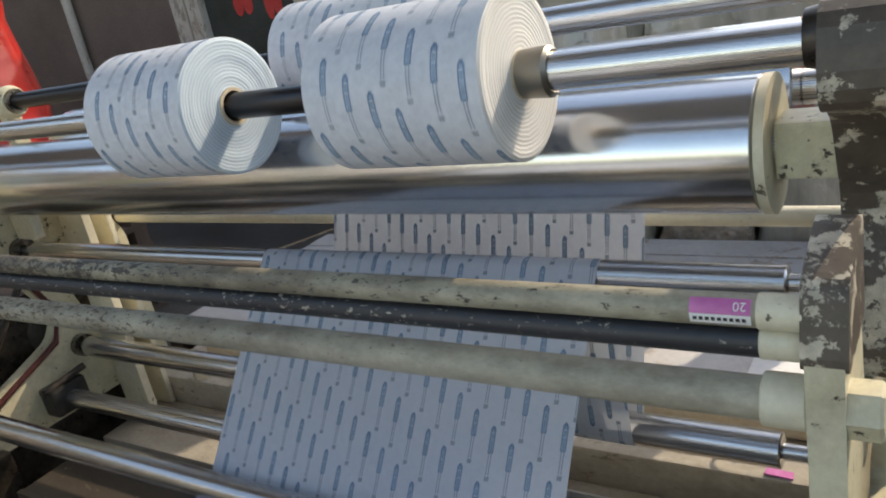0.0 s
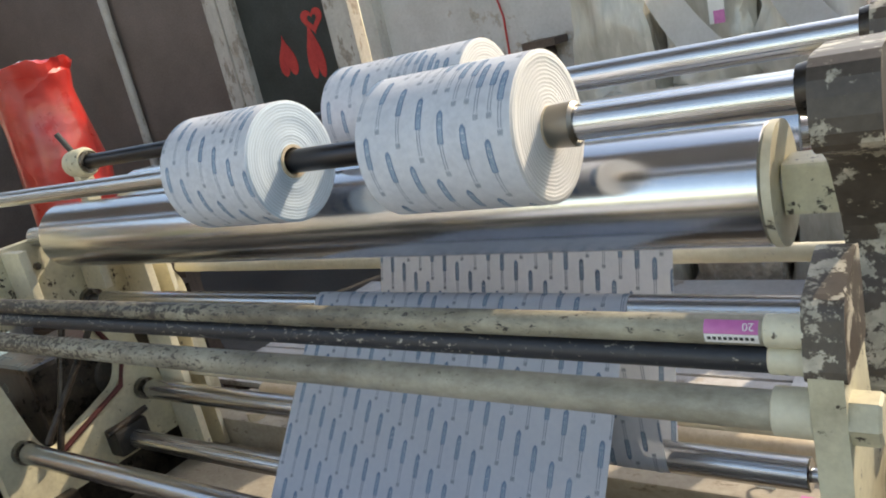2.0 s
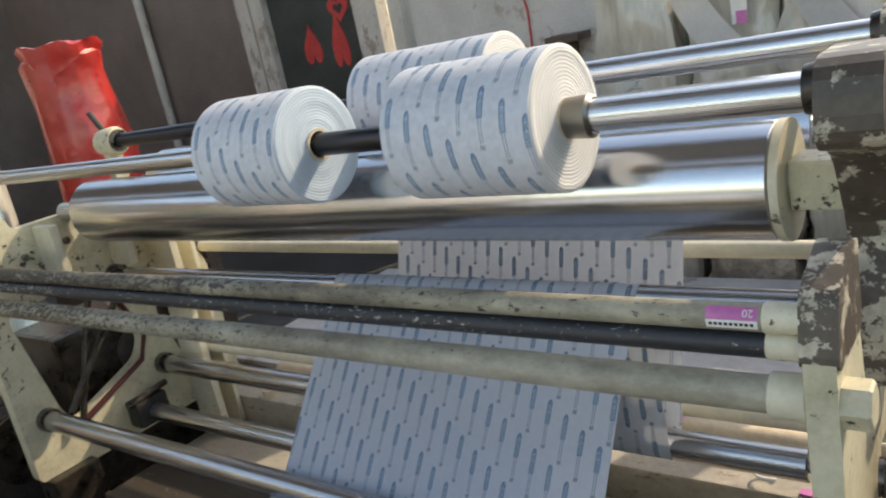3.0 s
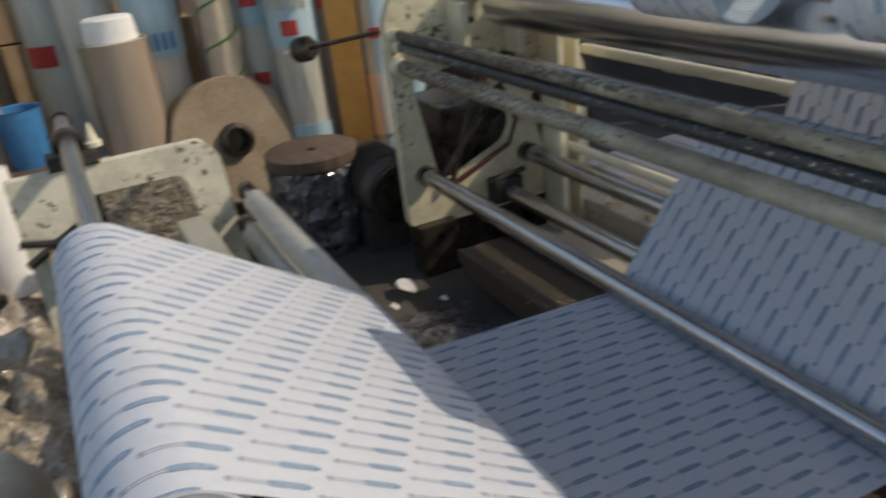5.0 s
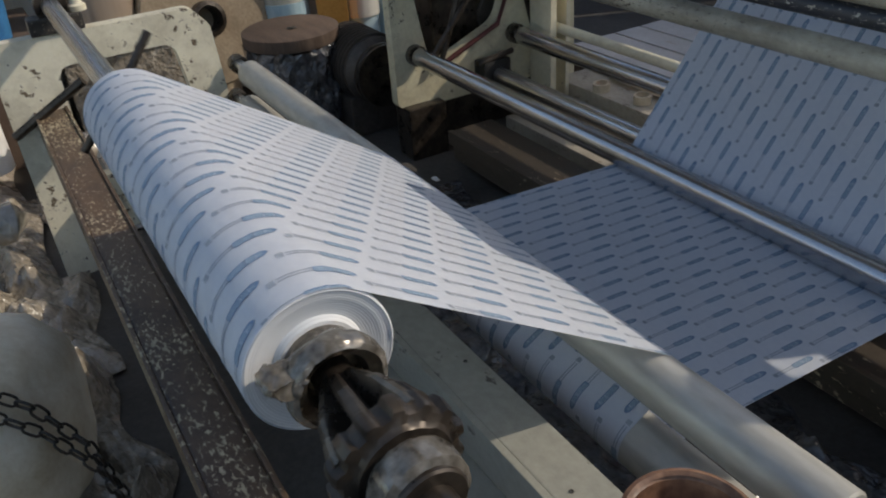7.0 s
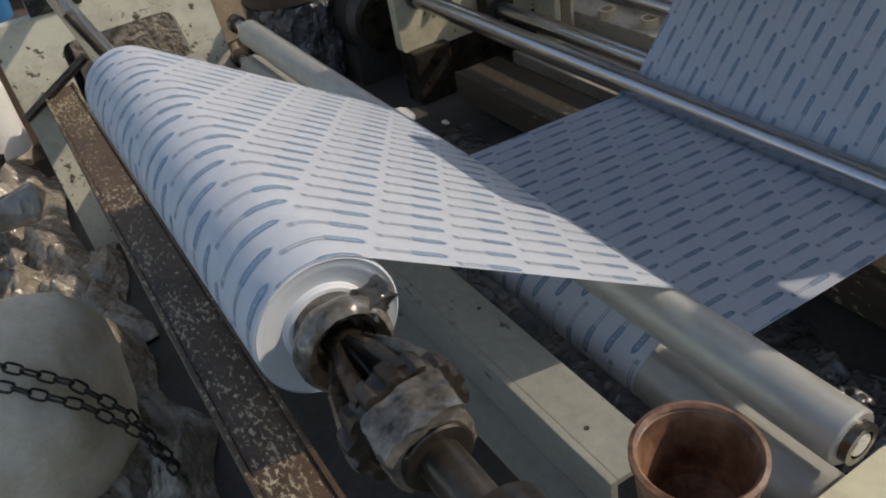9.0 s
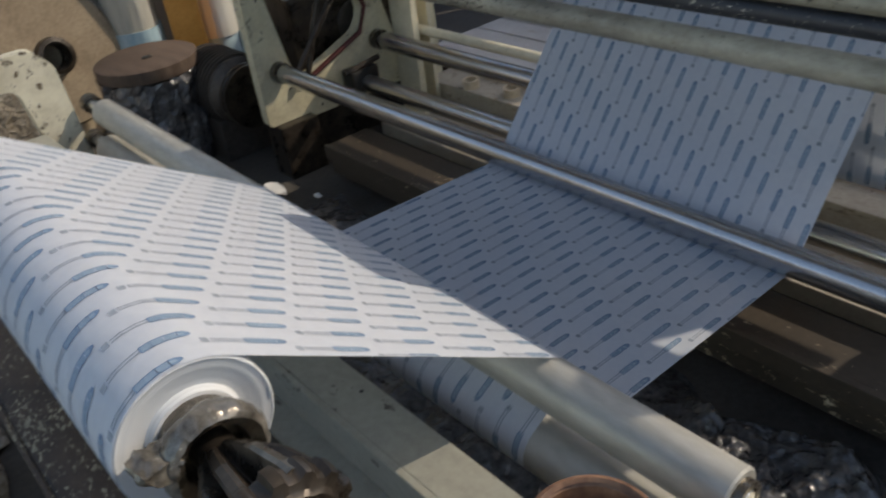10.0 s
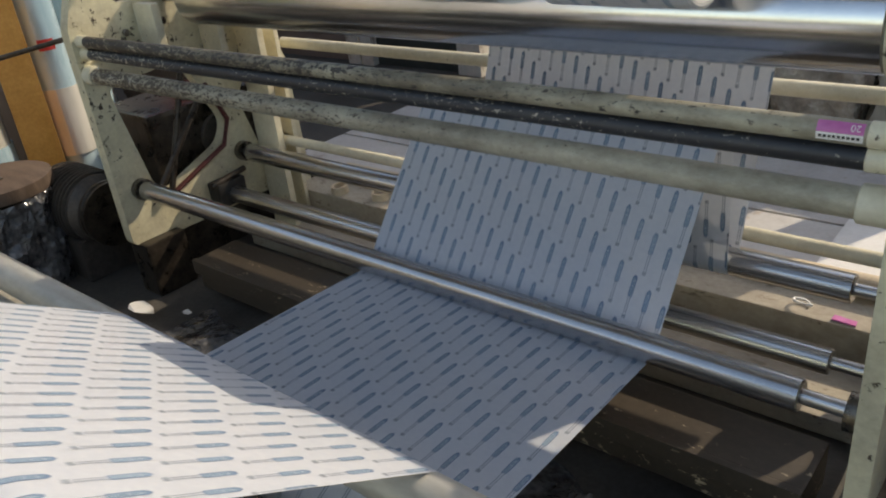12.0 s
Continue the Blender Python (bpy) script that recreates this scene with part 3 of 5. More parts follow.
def words(text, size, m, mat, parent, name):
    cu = bpy.data.curves.new(name, "FONT")
    cu.body, cu.size, cu.extrude, cu.align_x, cu.align_y = text, size, 0.0002, "CENTER", "CENTER"
    tmp = bpy.data.objects.new(name, cu)
    scene.collection.objects.link(tmp)
    me = bpy.data.meshes.new_from_object(tmp.evaluated_get(bpy.context.evaluated_depsgraph_get()))
    bpy.data.objects.remove(tmp)
    me.transform(m)
    me.materials.append(mat)
    ob = new(name, me)
    ob.parent = parent
    return ob


def bar_spot(x, ang, r=0.0212):
    a = radians(ang)
    return Matrix.Translation((x, BAR_Y - r * math.cos(a), BAR_Z + r * math.sin(a))) @ pose(0, 0, 0, 90 - ang, 0, 0) @ pose(0, 0, 0, 0, 0, 180)


words("20", 0.015, bar_spot(1.234, 36), WHITE, pink_field, "number")
for k in range(9):
    x = 1.182 + k * 0.0068
    on_bar(x, x + 0.0046, -16, -3, 0.0209, BLACKINK, "text_bar", white_field)

# ---- rewind shafts and finished rolls ----
SF = (0.102, 1.324)
SB = (0.46, 1.355)
shafts = []
for y, z, xl, xr, lab in ((*SF, -1.75, XR + 0.006, "long steel rewind shaft carrying two rolls"), (*SB, -1.00, XR + 0.036, "steel rear rewind shaft")):
    t = thing("rewind_shaft", lab, "shaft", "rewind shafts", at=(0, y, z))
    part("bright_shaft", rod(0.6, xr, 0.026, 0, 0), SHAFT, t, "bright steel end", True)
    part("dark_shaft", rod(0.1 if xl < -1.5 else xl, 0.6, 0.024, 0, 0), DARKSHAFT, t, "black oiled shaft", True)
    if xl < -1.5:
        part("far_shaft", rod(xl, 0.1, 0.022, 0, 0), SHAFT, t, "bare steel far end", True)
    if lab.startswith("long"):
        part("sleeve", lathe([(0.924, 0.02), (0.924, 0.034), (0.965, 0.036), (0.97, 0.03), (0.97, 0.02)], "x", (0, 0, 0), 24), OLDSTEEL, t, "grey shaft sleeve", True)
    shafts.append(t)
brg = thing("shaft_bearing", "cream bearing block on the shaft end", "bearing", at=(-1.01, *SB))
part("block", lathe([(-0.07, 0.0), (-0.07, 0.045), (0.0, 0.05), (0.02, 0.042), (0.02, 0.026)], "x", (0, 0, 0), 28), CREAM, brg, "", True)
part("ring", lathe([(0.02, 0.026), (0.02, 0.038), (0.032, 0.036), (0.032, 0.026)], "x", (0, 0, 0), 28), BEARING, brg, "dark inner ring", True)
part("arm", box(-0.07, -0.03, -0.02, 0.03, -0.14, -0.035, 0.005), CREAM, brg)
part("lever", tube([(-0.05, 0.0, 0.03), (-0.08, -0.02, 0.11)], 0.010), BLACKRUB, brg, "black lever")
wheel = thing("hand_wheel", "dark hub on a thin steel adjusting rod", "hand wheel", at=(-1.20, -0.02, 1.075))
wheel.matrix_basis = Matrix.Translation((-1.20, -0.02, 1.075)) @ Vector((-0.55, -0.26, -0.11)).to_track_quat("X", "Z").to_matrix().to_4x4()
part("rod", rod(-0.02, 0.62, 0.009, 0, 0), GREASY, wheel, "", True)
part("tip", rod(0.57, 0.665, 0.012, 0, 0), SHAFT, wheel, "bright steel tip", True)
part("hub", lathe([(0.50, 0.009), (0.50, 0.04), (0.52, 0.052), (0.575, 0.052), (0.58, 0.03), (0.58, 0.009)], "x", (0, 0, 0), 24), GREASY, wheel, "", True)

UW = (-1.215, 0.935)
UR = 0.084
PERIOD, PITCH, DRIFT, BROAD = 0.10556, 0.0425, 0.017, 1.22


def mark_pieces(j):
    """The piece of one printed unit in its slice j of eight, along the web: offset, half widths at both ends, span of the slice, ink."""
    if j == 0:
        return [(0.0, 0.0036, 0.0042, -0.34, 0.30, 1)]
    if j < 4:
        return [(-0.0020, 0.0008, 0.0008, -0.5, 0.5, 2), (0.0020, 0.0008, 0.0008, -0.5, 0.5, 2)]
    if j == 4:
        return [(0.0, 0.0042, 0.0047, -0.48, -0.34, 0), (-0.0038, 0.0010, 0.0010, -0.34, 0.5, 0), (0.0038, 0.0010, 0.0010, -0.34, 0.5, 0), (0.0, 0.0025, 0.0025, -0.34, 0.5, 3)]
    if j < 7:
        return [(-0.0038, 0.0010, 0.0010, -0.5, 0.5, 0), (0.0038, 0.0010, 0.0010, -0.5, 0.5, 0), (0.0, 0.0025, 0.0025, -0.5, 0.40, 3)]
    return [(-0.0034, 0.0013, 0.0013, -0.5, 0.0, 0), (0.0034, 0.0013, 0.0013, -0.5, 0.0, 0), (0.0, 0.0021, 0.0021, -0.5, 0.0, 3), (0.0, 0.0045, 0.0016, 0.0, 0.44, 0)]


def roll_print(x0, x1, r, parent):
    """Printed marks round a roll, a little proud of the paper."""
    n = max(3, round(2 * math.pi * r / PERIOD))
    step = 2 * math.pi / n
    drift = 4 * PITCH / n
    bm = bmesh.new()
    reach = int((x1 - x0) / PITCH) + 8
    for c in range(-reach, reach):
        for k in range(n):
            x = x0 + 0.013 + c * PITCH + k * drift
            if not x0 + 0.003 < x < x1 - 0.003:
                continue
            for j in range(8):
                for o, wa, wb, a, b, ink in mark_pieces(j):
                    row = []
                    for f, w in ((a, wa), (b, wb)):
                        g = -(k + (j + f) / 8 - c / 4) * step
                        row.append([bm.verts.new((min(max(xx, x0 + 0.001), x1 - 0.002), (r + 0.0008) * math.cos(g), (r + 0.0008) * math.sin(g))) for xx in (x + BROAD * (o - w), x + BROAD * (o + w))])
                    p, q = row
                    bm.faces.new((p[0], p[1], q[1], q[0])).material_index = ink
    return tagged(part("print", bm, [INK, INK_DARK, INK_PALE, INK_LIGHT], parent, "blue and grey printed dashes"), kind="stuff")


def wound_roll(label, x0, x1, y, z, r, core, seed, ends=None):
    t = thing("paper_roll", label, "paper roll", "wound paper rolls", at=(0, y, z))
    rnd = random.Random(seed)
    prof = [(x0, core), (x0, r - 0.002), (x0 + 0.002, r), (x1 - 0.002, r), (x1, r - 0.003)]
    rr, k = r - 0.003, 0
    while rr > core + 0.012:
        rr -= rnd.uniform(0.004, 0.011)
        prof.append((x1 + rnd.uniform(-0.0014, 0.0006), rr))
    prof.append((x1, core))
    part("winding", lathe(prof, "x", (0, 0, 0), 72), ends or PAPER_RINGS, t, "white wound paper", True)
    part("outer_layer", lathe([(x0 + 0.001, r), (x0 + 0.001, r + 0.0004), (x1 - 0.002, r + 0.0004), (x1 - 0.002, r)], "x", (0, 0, 0), 72), PAPER, t, "", True)
    part("core", lathe([(x0 - 0.004, core - 0.006), (x0 - 0.004, core), (x1 + 0.004, core), (x1 + 0.004, core - 0.006), (x0 - 0.004, core - 0.006)], "x", (0, 0, 0), 32), BEIGE, t, "brown paper core", True)
    roll_print(x0, x1, r, t)
    return t


RF = 0.122
roll_a = wound_roll("narrow printed paper roll with bluish daylight put into its ends", 0.065, 0.336, *SF, RF, 0.034, 1, BLUE_RINGS)
roll_b = wound_roll("wide white paper roll with blue printed dashes", 0.615, 0.92, *SF, RF, 0.034, 2)
roll_c = wound_roll("white printed paper roll on the rear shaft", 0.21, 0.60, *SB, 0.118, 0.034, 3)

# ---- unwind stand with the parent roll ----
parent_roll = thing("parent_roll", "long white paper roll with blue printed dashes", "paper roll", at=(0, *UW))
rnd = random.Random(5)
prof = [(-0.01, 0.03), (-0.01, UR), (0.868, UR), (0.87, UR - 0.002)]
rr = UR - 0.002
while rr > 0.052:
    rr -= rnd.uniform(0.002, 0.005)
    prof.append((0.868 - 0.006 * max(0.0, (0.075 - rr) / 0.025) + rnd.uniform(-0.0006, 0.0004), rr))
prof.append((0.868, 0.046))
part("winding", lathe(prof, "x", (0, 0, 0), 72), PARENT_RINGS, parent_roll, "", True)
part("outer_layer", lathe([(-0.0095, UR), (-0.0095, UR + 0.0003), (0.8675, UR + 0.0003), (0.8675, UR)], "x", (0, 0, 0), 72), PAPER, parent_roll, "", True)
part("core", lathe([(0.80, 0.040), (0.868, 0.040), (0.868, 0.046), (0.80, 0.046)], "x", (0, 0, 0), 40), PAPER_END, parent_roll, "paper core", True)

chuck = thing("unwind_shaft", "greasy steel unwind shaft with toothed cone chuck", "shaft", at=(0, *UW))
part("shaft", rod(-0.10, 1.22, 0.0215, 0, 0), GREASY, chuck, "", True)
part("far_shaft", rod(-1.45, -0.10, 0.026, 0, 0), SHAFT, chuck, "bare steel shaft end", True)
cup = lathe([(0.84, 0.022), (0.84, 0.040), (0.885, 0.043), (0.905, 0.052), (0.918, 0.050), (0.912, 0.034), (0.89, 0.030), (0.89, 0.020)], "x", (0, 0, 0), 36)
part("cup", cup, BEARING, chuck, "worn bright steel cup", True)
ears = box(0.880, 0.918, 0.040, 0.078, -0.013, 0.013)
bmesh.ops.subdivide_edges(ears, edges=list(ears.edges), cuts=9, use_grid_fill=True)
for v in ears.verts:
    v.co.z *= 1.0 - 0.65 * max(0, (v.co.y - 0.040) / 0.038)
    v.co.x += 0.25 * max(0, v.co.y - 0.05)
crumple(ears, 0.006, 55, 2)
part("tape_flag", ears, WRAP, chuck, "crumpled shiny tape flag", True)
part("tape_band", crumple(lathe([(0.886, 0.042), (0.890, 0.050), (0.896, 0.0535), (0.904, 0.0550), (0.912, 0.0540), (0.918, 0.0515), (0.921, 0.046)], "x", (0, 0, 0), 90), 0.0020, 70, 3), WRAP, chuck, "shiny crumpled tape round the cup", True)


def cone_teeth():
    """A cone of eight separate tapered jaws, with the bare shaft between them."""
    for k in range(8):
        bm = bmesh.new()
        a0 = 2 * math.pi * k / 8
        rows = []
        for x, low, top, w in ((0.925, 0.018, 0.027, 0.0062), (0.945, 0.018, 0.036, 0.0066), (0.972, 0.020, 0.049, 0.0072), (1.017, 0.024, 0.060, 0.0076), (1.034, 0.030, 0.062, 0.0070)):
            row = []
            for rad, off in ((low, -w), (low, w), (top - 0.003, w), (top, w * 0.5), (top, -w * 0.5), (top - 0.003, -w)):
                row.append(bm.verts.new((x, rad * math.cos(a0) - off * math.sin(a0), rad * math.sin(a0) + off * math.cos(a0))))
            rows.append(row)
        for p, q in zip(rows, rows[1:]):
            for i in range(6):
                bm.faces.new((p[i], p[(i + 1) % 6], q[(i + 1) % 6], q[i]))
        bm.faces.new(rows[0])
        bm.faces.new(rows[-1])
        part("jaw", bm, BEARING if k % 3 == 0 else GREASY, chuck, "greasy tapered steel jaw")


cone_teeth()
gear = lathe([(1.018, 0.02), (1.018, 0.052), (1.020, 0.060), (1.026, 0.062), (1.040, 0.062), (1.045, 0.060), (1.047, 0.050), (1.052, 0.046), (1.052, 0.02)], "x", (0, 0, 0), 120)
for v in gear.verts:
    rad = math.hypot(v.co.y, v.co.z)
    if rad > 0.055:
        s = 1.0 + 0.055 * max(-1.0, min(1.0, 3.0 * math.sin(14 * math.atan2(v.co.z, v.co.y))))
        v.co.y, v.co.z = v.co.y * s, v.co.z * s
crumple(gear, 0.0012, 70, 7)
part("flange", gear, GREASY, chuck, "toothed greasy flange", True)
part("hub", lathe([(1.052, 0.02), (1.052, 0.036), (1.094, 0.036), (1.096, 0.034), (1.096, 0.020)], "x", (0, 0, 0), 48), GREASY, chuck, "", True)
part("wrapped_collar", crumple(lathe([(1.054, 0.034), (1.057, 0.042), (1.064, 0.0445), (1.072, 0.0435), (1.078, 0.0445), (1.086, 0.043), (1.091, 0.034)], "x", (0, 0, 0), 90), 0.0016, 80, 4), WRAP, chuck, "taped shiny collar", True)
pad = box(1.050, 1.100, -0.040, 0.040, 0.044, 0.056)
bmesh.ops.subdivide_edges(pad, edges=list(pad.edges), cuts=8, use_grid_fill=True)
for v in pad.verts:
    v.co.z -= 4.0 * v.co.y * v.co.y
crumple(pad, 0.005, 60, 5)
bmesh.ops.rotate(pad, verts=pad.verts, cent=(0, 0, 0), matrix=Matrix.Rotation(radians(-28), 3, "X"))
part("tape_pad", pad, WRAP, chuck, "crumpled shiny tape pad", True)
part("left_cone", lathe([(-0.02, 0.048), (-0.05, 0.046), (-0.12, 0.026), (-0.12, 0.02)], "x", (0, 0, 0), 28), GREASY, chuck, "dark cone at the roll end", True)
part("left_collar", lathe([(-0.12, 0.02), (-0.12, 0.032), (-0.17, 0.032), (-0.17, 0.02)], "x", (0, 0, 0), 28), GREASY, chuck, "", True)
part("end_ring", lathe([(-1.45, 0.02), (-1.45, 0.034), (-1.42, 0.034), (-1.42, 0.02)], "x", (0, 0, 0), 28), GREASY, chuck, "", True)
part("clamp_lever", tube([(-0.145, 0.01, 0.02), (-0.16, 0.045, 0.13)], 0.009), GREASY, chuck, "steel clamp lever")
part("clamp_lever", tube([(-0.145, -0.01, -0.02), (-0.16, -0.045, -0.13)], 0.009), GREASY, chuck, "steel clamp lever")

XU = -1.06
stand = thing("unwind_stand", "cream steel unwind stand with chipped paint", "machine frame", "unwind stands")
outer = rounded([(-1.42, FLOOR), (-1.42, 0.86), (-0.83, 0.86), (-0.78, 0.80), (-0.74, FLOOR), (-0.84, FLOOR), (-0.86, 0.20), (-1.30, 0.20), (-1.32, FLOOR)], 0.02)
part("stand_plate", plate(outer, [rounded([(-1.25, 0.40), (-1.25, 0.765), (-0.905, 0.765), (-0.855, 0.40)], 0.04)], XU - 0.05, XU, 0.004), STANDPAINT, stand)
part("bearing_block", box(XU - 0.06, XU + 0.01, -1.29, -1.14, 0.862, 0.91, 0.006), CREAM_BAR, stand)
part("oiler_tip", lathe([(0.91, 0.026), (0.925, 0.026), (0.93, 0.018), (0.985, 0.003), (0.985, 0)], "z", (XU - 0.025, -1.145, 0), 20), CREAM_PALE, stand, "small cream cone", True)
part("bearing_cap", lathe([(XU - 0.05, 0.021), (XU - 0.05, 0.045), (XU, 0.045), (XU, 0.021)], "x", (0, *UW), 24), GREASY, stand, "dark greasy bearing", True)
part("tap_pipe", tube([(XU - 0.02, -1.45, 0.83), (XU - 0.02, -1.60, 0.83)], 0.012), BLACKRUB, stand, "dark hand screw")
part("tap_handle", tube([(XU - 0.02, -1.60, 0.77), (XU - 0.02, -1.60, 0.89)], 0.010), BLACKRUB, stand, "dark cross handle")
part("clamp_bar", tube([(XU + 0.03, -1.42, 0.60), (XU + 0.10, -1.20, 0.74)], 0.014), GREASY, stand, "dark steel clamp bar")

standr = thing("unwind_stand", "low cream steel unwind stand", "machine frame", "unwind stands")
XV = 1.19
part("stand_plate", plate(rounded([(-1.42, FLOOR), (-1.40, 0.62), (-1.28, 0.62), (-1.25, 0.912), (-1.18, 0.912), (-1.15, 0.62), (-0.66, 0.62), (-0.64, FLOOR)], 0.02), [], XV, XV + 0.05, 0.004), CREAM, standr)
part("bearing_cap", lathe([(XV - 0.01, 0.021), (XV - 0.01, 0.045), (XV + 0.06, 0.045), (XV + 0.06, 0.021)], "x", (0, *UW), 24), GREASY, standr, "dark greasy bearing", True)

turning.append((roller("lead_roller", "dull aluminium lead roller", LEADROLL, XU + 0.14, 1.178, *UP, 0.018, (XU, XV), "lead rollers of the unwind stand", 0.03), UP[2], -1))
turning.append((roller("lead_roller", "dull grey lower lead roller", LEADROLL, XU + 0.14, 1.178, *LO, 0.018, (XU, XV), "lead rollers of the unwind stand", 0.03), LO[2], 1))
beam = thing("stand_beam", "grey green painted flat steel beam", "beam")
part("top_flange", box(XU, 1.02, -0.955, -0.875, 0.600, 0.612, 0.003), GREYBEAM, beam)
part("web_plate", box(XU, 1.02, -0.967, -0.955, 0.52, 0.612, 0.002), GREYBEAM, beam)
part("ledge", box(XU, XV, -1.02, -0.967, 0.52, 0.530, 0.002), GREYBEAM, beam)
for x, y in ((0.62, -0.90), (0.93, -0.93)):
    part("bolt_hole", lathe([(0.6118, 0.0), (0.6130, 0.004)], "z", (x, y, 0), 8), BLACKRUB, beam)
rail = thing("rusty_rail", "rusty brown steel rail with flaked pale paint", "rail")
part("channel", box(XU, XV, -1.345, -1.265, 0.60, 0.645, 0.006), RUST, rail)
part("flange", box(XU, XV, -1.353, -1.345, 0.55, 0.650, 0.002), RUST, rail)
part("flange", box(XU, XV, -1.265, -1.257, 0.55, 0.650, 0.002), RUST, rail)
pot = thing("rust_pot", "rust brown open pot on the stand", "pot", at=(1.125, -0.93, 0.62))
part("pot_wall", lathe([(0.005, 0), (0.005, 0.052), (0.0, 0.056), (0.01, 0.062), (0.105, 0.070), (0.122, 0.073), (0.126, 0.070), (0.122, 0.065), (0.02, 0.054), (0.02, 0)], "z", (0, 0, 0), 40), POTRUST, pot, "", True)
part("rim", lathe([(0.118, 0.070), (0.122, 0.0755), (0.129, 0.0755), (0.131, 0.070), (0.127, 0.066)], "z", (0, 0, 0), 40), POTRUST, pot, "thick rusty rim", True)

# ---- the running paper web ----
WX0, WX1 = -0.01, 0.87


def tangent(c1, r1, s1, c2, r2, s2):
    """Where a strip leaves circle 1 and meets circle 2; s is +1 where it turns counterclockwise seen with y right, z up."""
    c1, c2 = Vector(c1), Vector(c2)
    d = c2 - c1
    base = math.atan2(d.y, d.x)
    off = math.asin((s2 * r2 - s1 * r1) / d.length)
    a = base - off
    way = Vector((math.cos(a), math.sin(a)))
    left = Vector((-way.y, way.x))
    return c1 - left * (s1 * r1), c2 - left * (s2 * r2), way


# circles in order: centre, radius, turning sense (+1 counterclockwise)
CIRC = [(UW, UR, -1), (UP[:2], UP[2], -1), (LO[:2], LO[2], 1), (CH[:2], CH[2], 1), (GR[:2], GR[2], -1), (R2[:2], R2[2], 1), (DB[:2], DB[2], 1)]
LINE = []
# the outermost turn that is drawn as part of the running web
WRAP_ARC = 4.2


def build_line():
    spans = [tangent(a[0], a[1], a[2], b[0], b[1], b[2]) for a, b in zip(CIRC, CIRC[1:])]
    pts = []

    def arc(c, r, s, a0, a1, first=False):
        turn = (a1 - a0) * s % (2 * math.pi)
        n = max(2, int(turn / 0.10))
        for i in range(n + 1):
            a = a0 + s * turn * i / n
            q = r - (0.0016 * max(0.0, 1 - 6 * i / n) if first else 0.0)
            pts.append((c[0] + q * math.cos(a), c[1] + q * math.sin(a)))

    for k, (p, q, way) in enumerate(spans):
        c, r, s = CIRC[k]
        r += 0.0004 if k == 0 else 0.0006
        a1 = math.atan2(p.y - c[1], p.x - c[0])
        a0 = math.atan2(spans[k - 1][1].y - c[1], spans[k - 1][1].x - c[0]) if k else a1 - s * WRAP_ARC
        arc(c, r, s, a0, a1, k == 0)
    c, r, s = CIRC[-1]
    q = spans[-1][1]
    a0 = math.atan2(q.y - c[1], q.x - c[0])
    arc(c, r + 0.0006, s, a0, a0 + s * 1.6)
    return [Vector(p) for p in pts]


LINE = build_line()
LENS = [0.0]
for a, b in zip(LINE, LINE[1:]):
    LENS.append(LENS[-1] + (b - a).length)


def on_line(s):
    """Place and slope on the web's way at the length s from its start."""
    s = min(max(s, 0.0), LENS[-1])
    k = int(np.searchsorted(LENS, s)) or 1
    f = (s - LENS[k - 1]) / max(LENS[k] - LENS[k - 1], 1e-9)
    d = LINE[k] - LINE[k - 1]
    return LINE[k - 1] + d * f, math.degrees(math.atan2(d.y, d.x))


web = thing("paper_web", "running white paper web printed with blue dashes", "paper web")
bm = bmesh.new()
prev = None
START = 0
for k in range(START, len(LINE)):
    d = LINE[min(k + 1, len(LINE) - 1)] - LINE[max(k - 1, 0)]
    nrm = Vector((-d.y, d.x)).normalized() * 0.00015
    p = LINE[k]
    ring = [bm.verts.new((x, p.x + sgn * nrm.x, p.y + sgn * nrm.y)) for x, sgn in ((WX0, 1), (WX1, 1), (WX1, -1), (WX0, -1))]
    if prev:
        for i in range(4):
            bm.faces.new((prev[i], prev[(i + 1) % 4], ring[(i + 1) % 4], ring[i]))
    prev = ring
part("paper", bm, PAPER_THIN, web, "", True)

FINE = 8
SLICE = PERIOD / FINE


REPEAT = 44


def row_mesh(n):
    """One printed slice across the web: the pieces of all units that fall in it. The pattern repeats after 44 slices."""
    me = bpy.data.meshes.new("print_row")
    vs, fs, mats = [], [], []
    for c in range(-40, 60):
        k, j = divmod(n + 2 * c, FINE)
        u = WX0 + 0.0125 + c * PITCH + k * DRIFT
        if not WX0 - 0.004 < u < WX1 + 0.004:
            continue
        for o, wa, wb, a, b, ink in mark_pieces(j):
            for z in (0.0007, -0.0007):
                i = len(vs)
                for side, w, f in ((-1, wa, a), (1, wa, a), (1, wb, b), (-1, wb, b)):
                    f = f * 1.04 if abs(f) == 0.5 else f
                    vs.append((min(max(u + BROAD * (o + side * w), WX0 + 0.0005), WX1 - 0.0005), f * SLICE, z))
                fs.append((i, i + 1, i + 2, i + 3))
                mats.append(ink)
    me.from_pydata(vs, [], fs)
    for p, m in zip(me.polygons, mats):
        p.material_index = m
    for m in (INK, INK_DARK, INK_PALE, INK_LIGHT):
        me.materials.append(m)
    return me


ROW_MESHES = [row_mesh(k) for k in range(REPEAT)]
SPEED = 0.2965
FIRST = -0.0105 + UR * WRAP_ARC


def row_pose(s):
    p, ang = on_line(s)
    return pose(0, p.x, p.y, ang, 0, 0)


TOP = math.atan2(LINE[0].y - UW[1], LINE[0].x - UW[0])


def wound_pose(s):
    """A row still wound on the parent roll, s before it leaves, one layer down."""
    a = TOP + s / UR
    r = UR - 0.0045
    return pose(0, UW[0] + r * math.cos(a), UW[1] + r * math.sin(a), math.degrees(a) - 90, 0, 0)


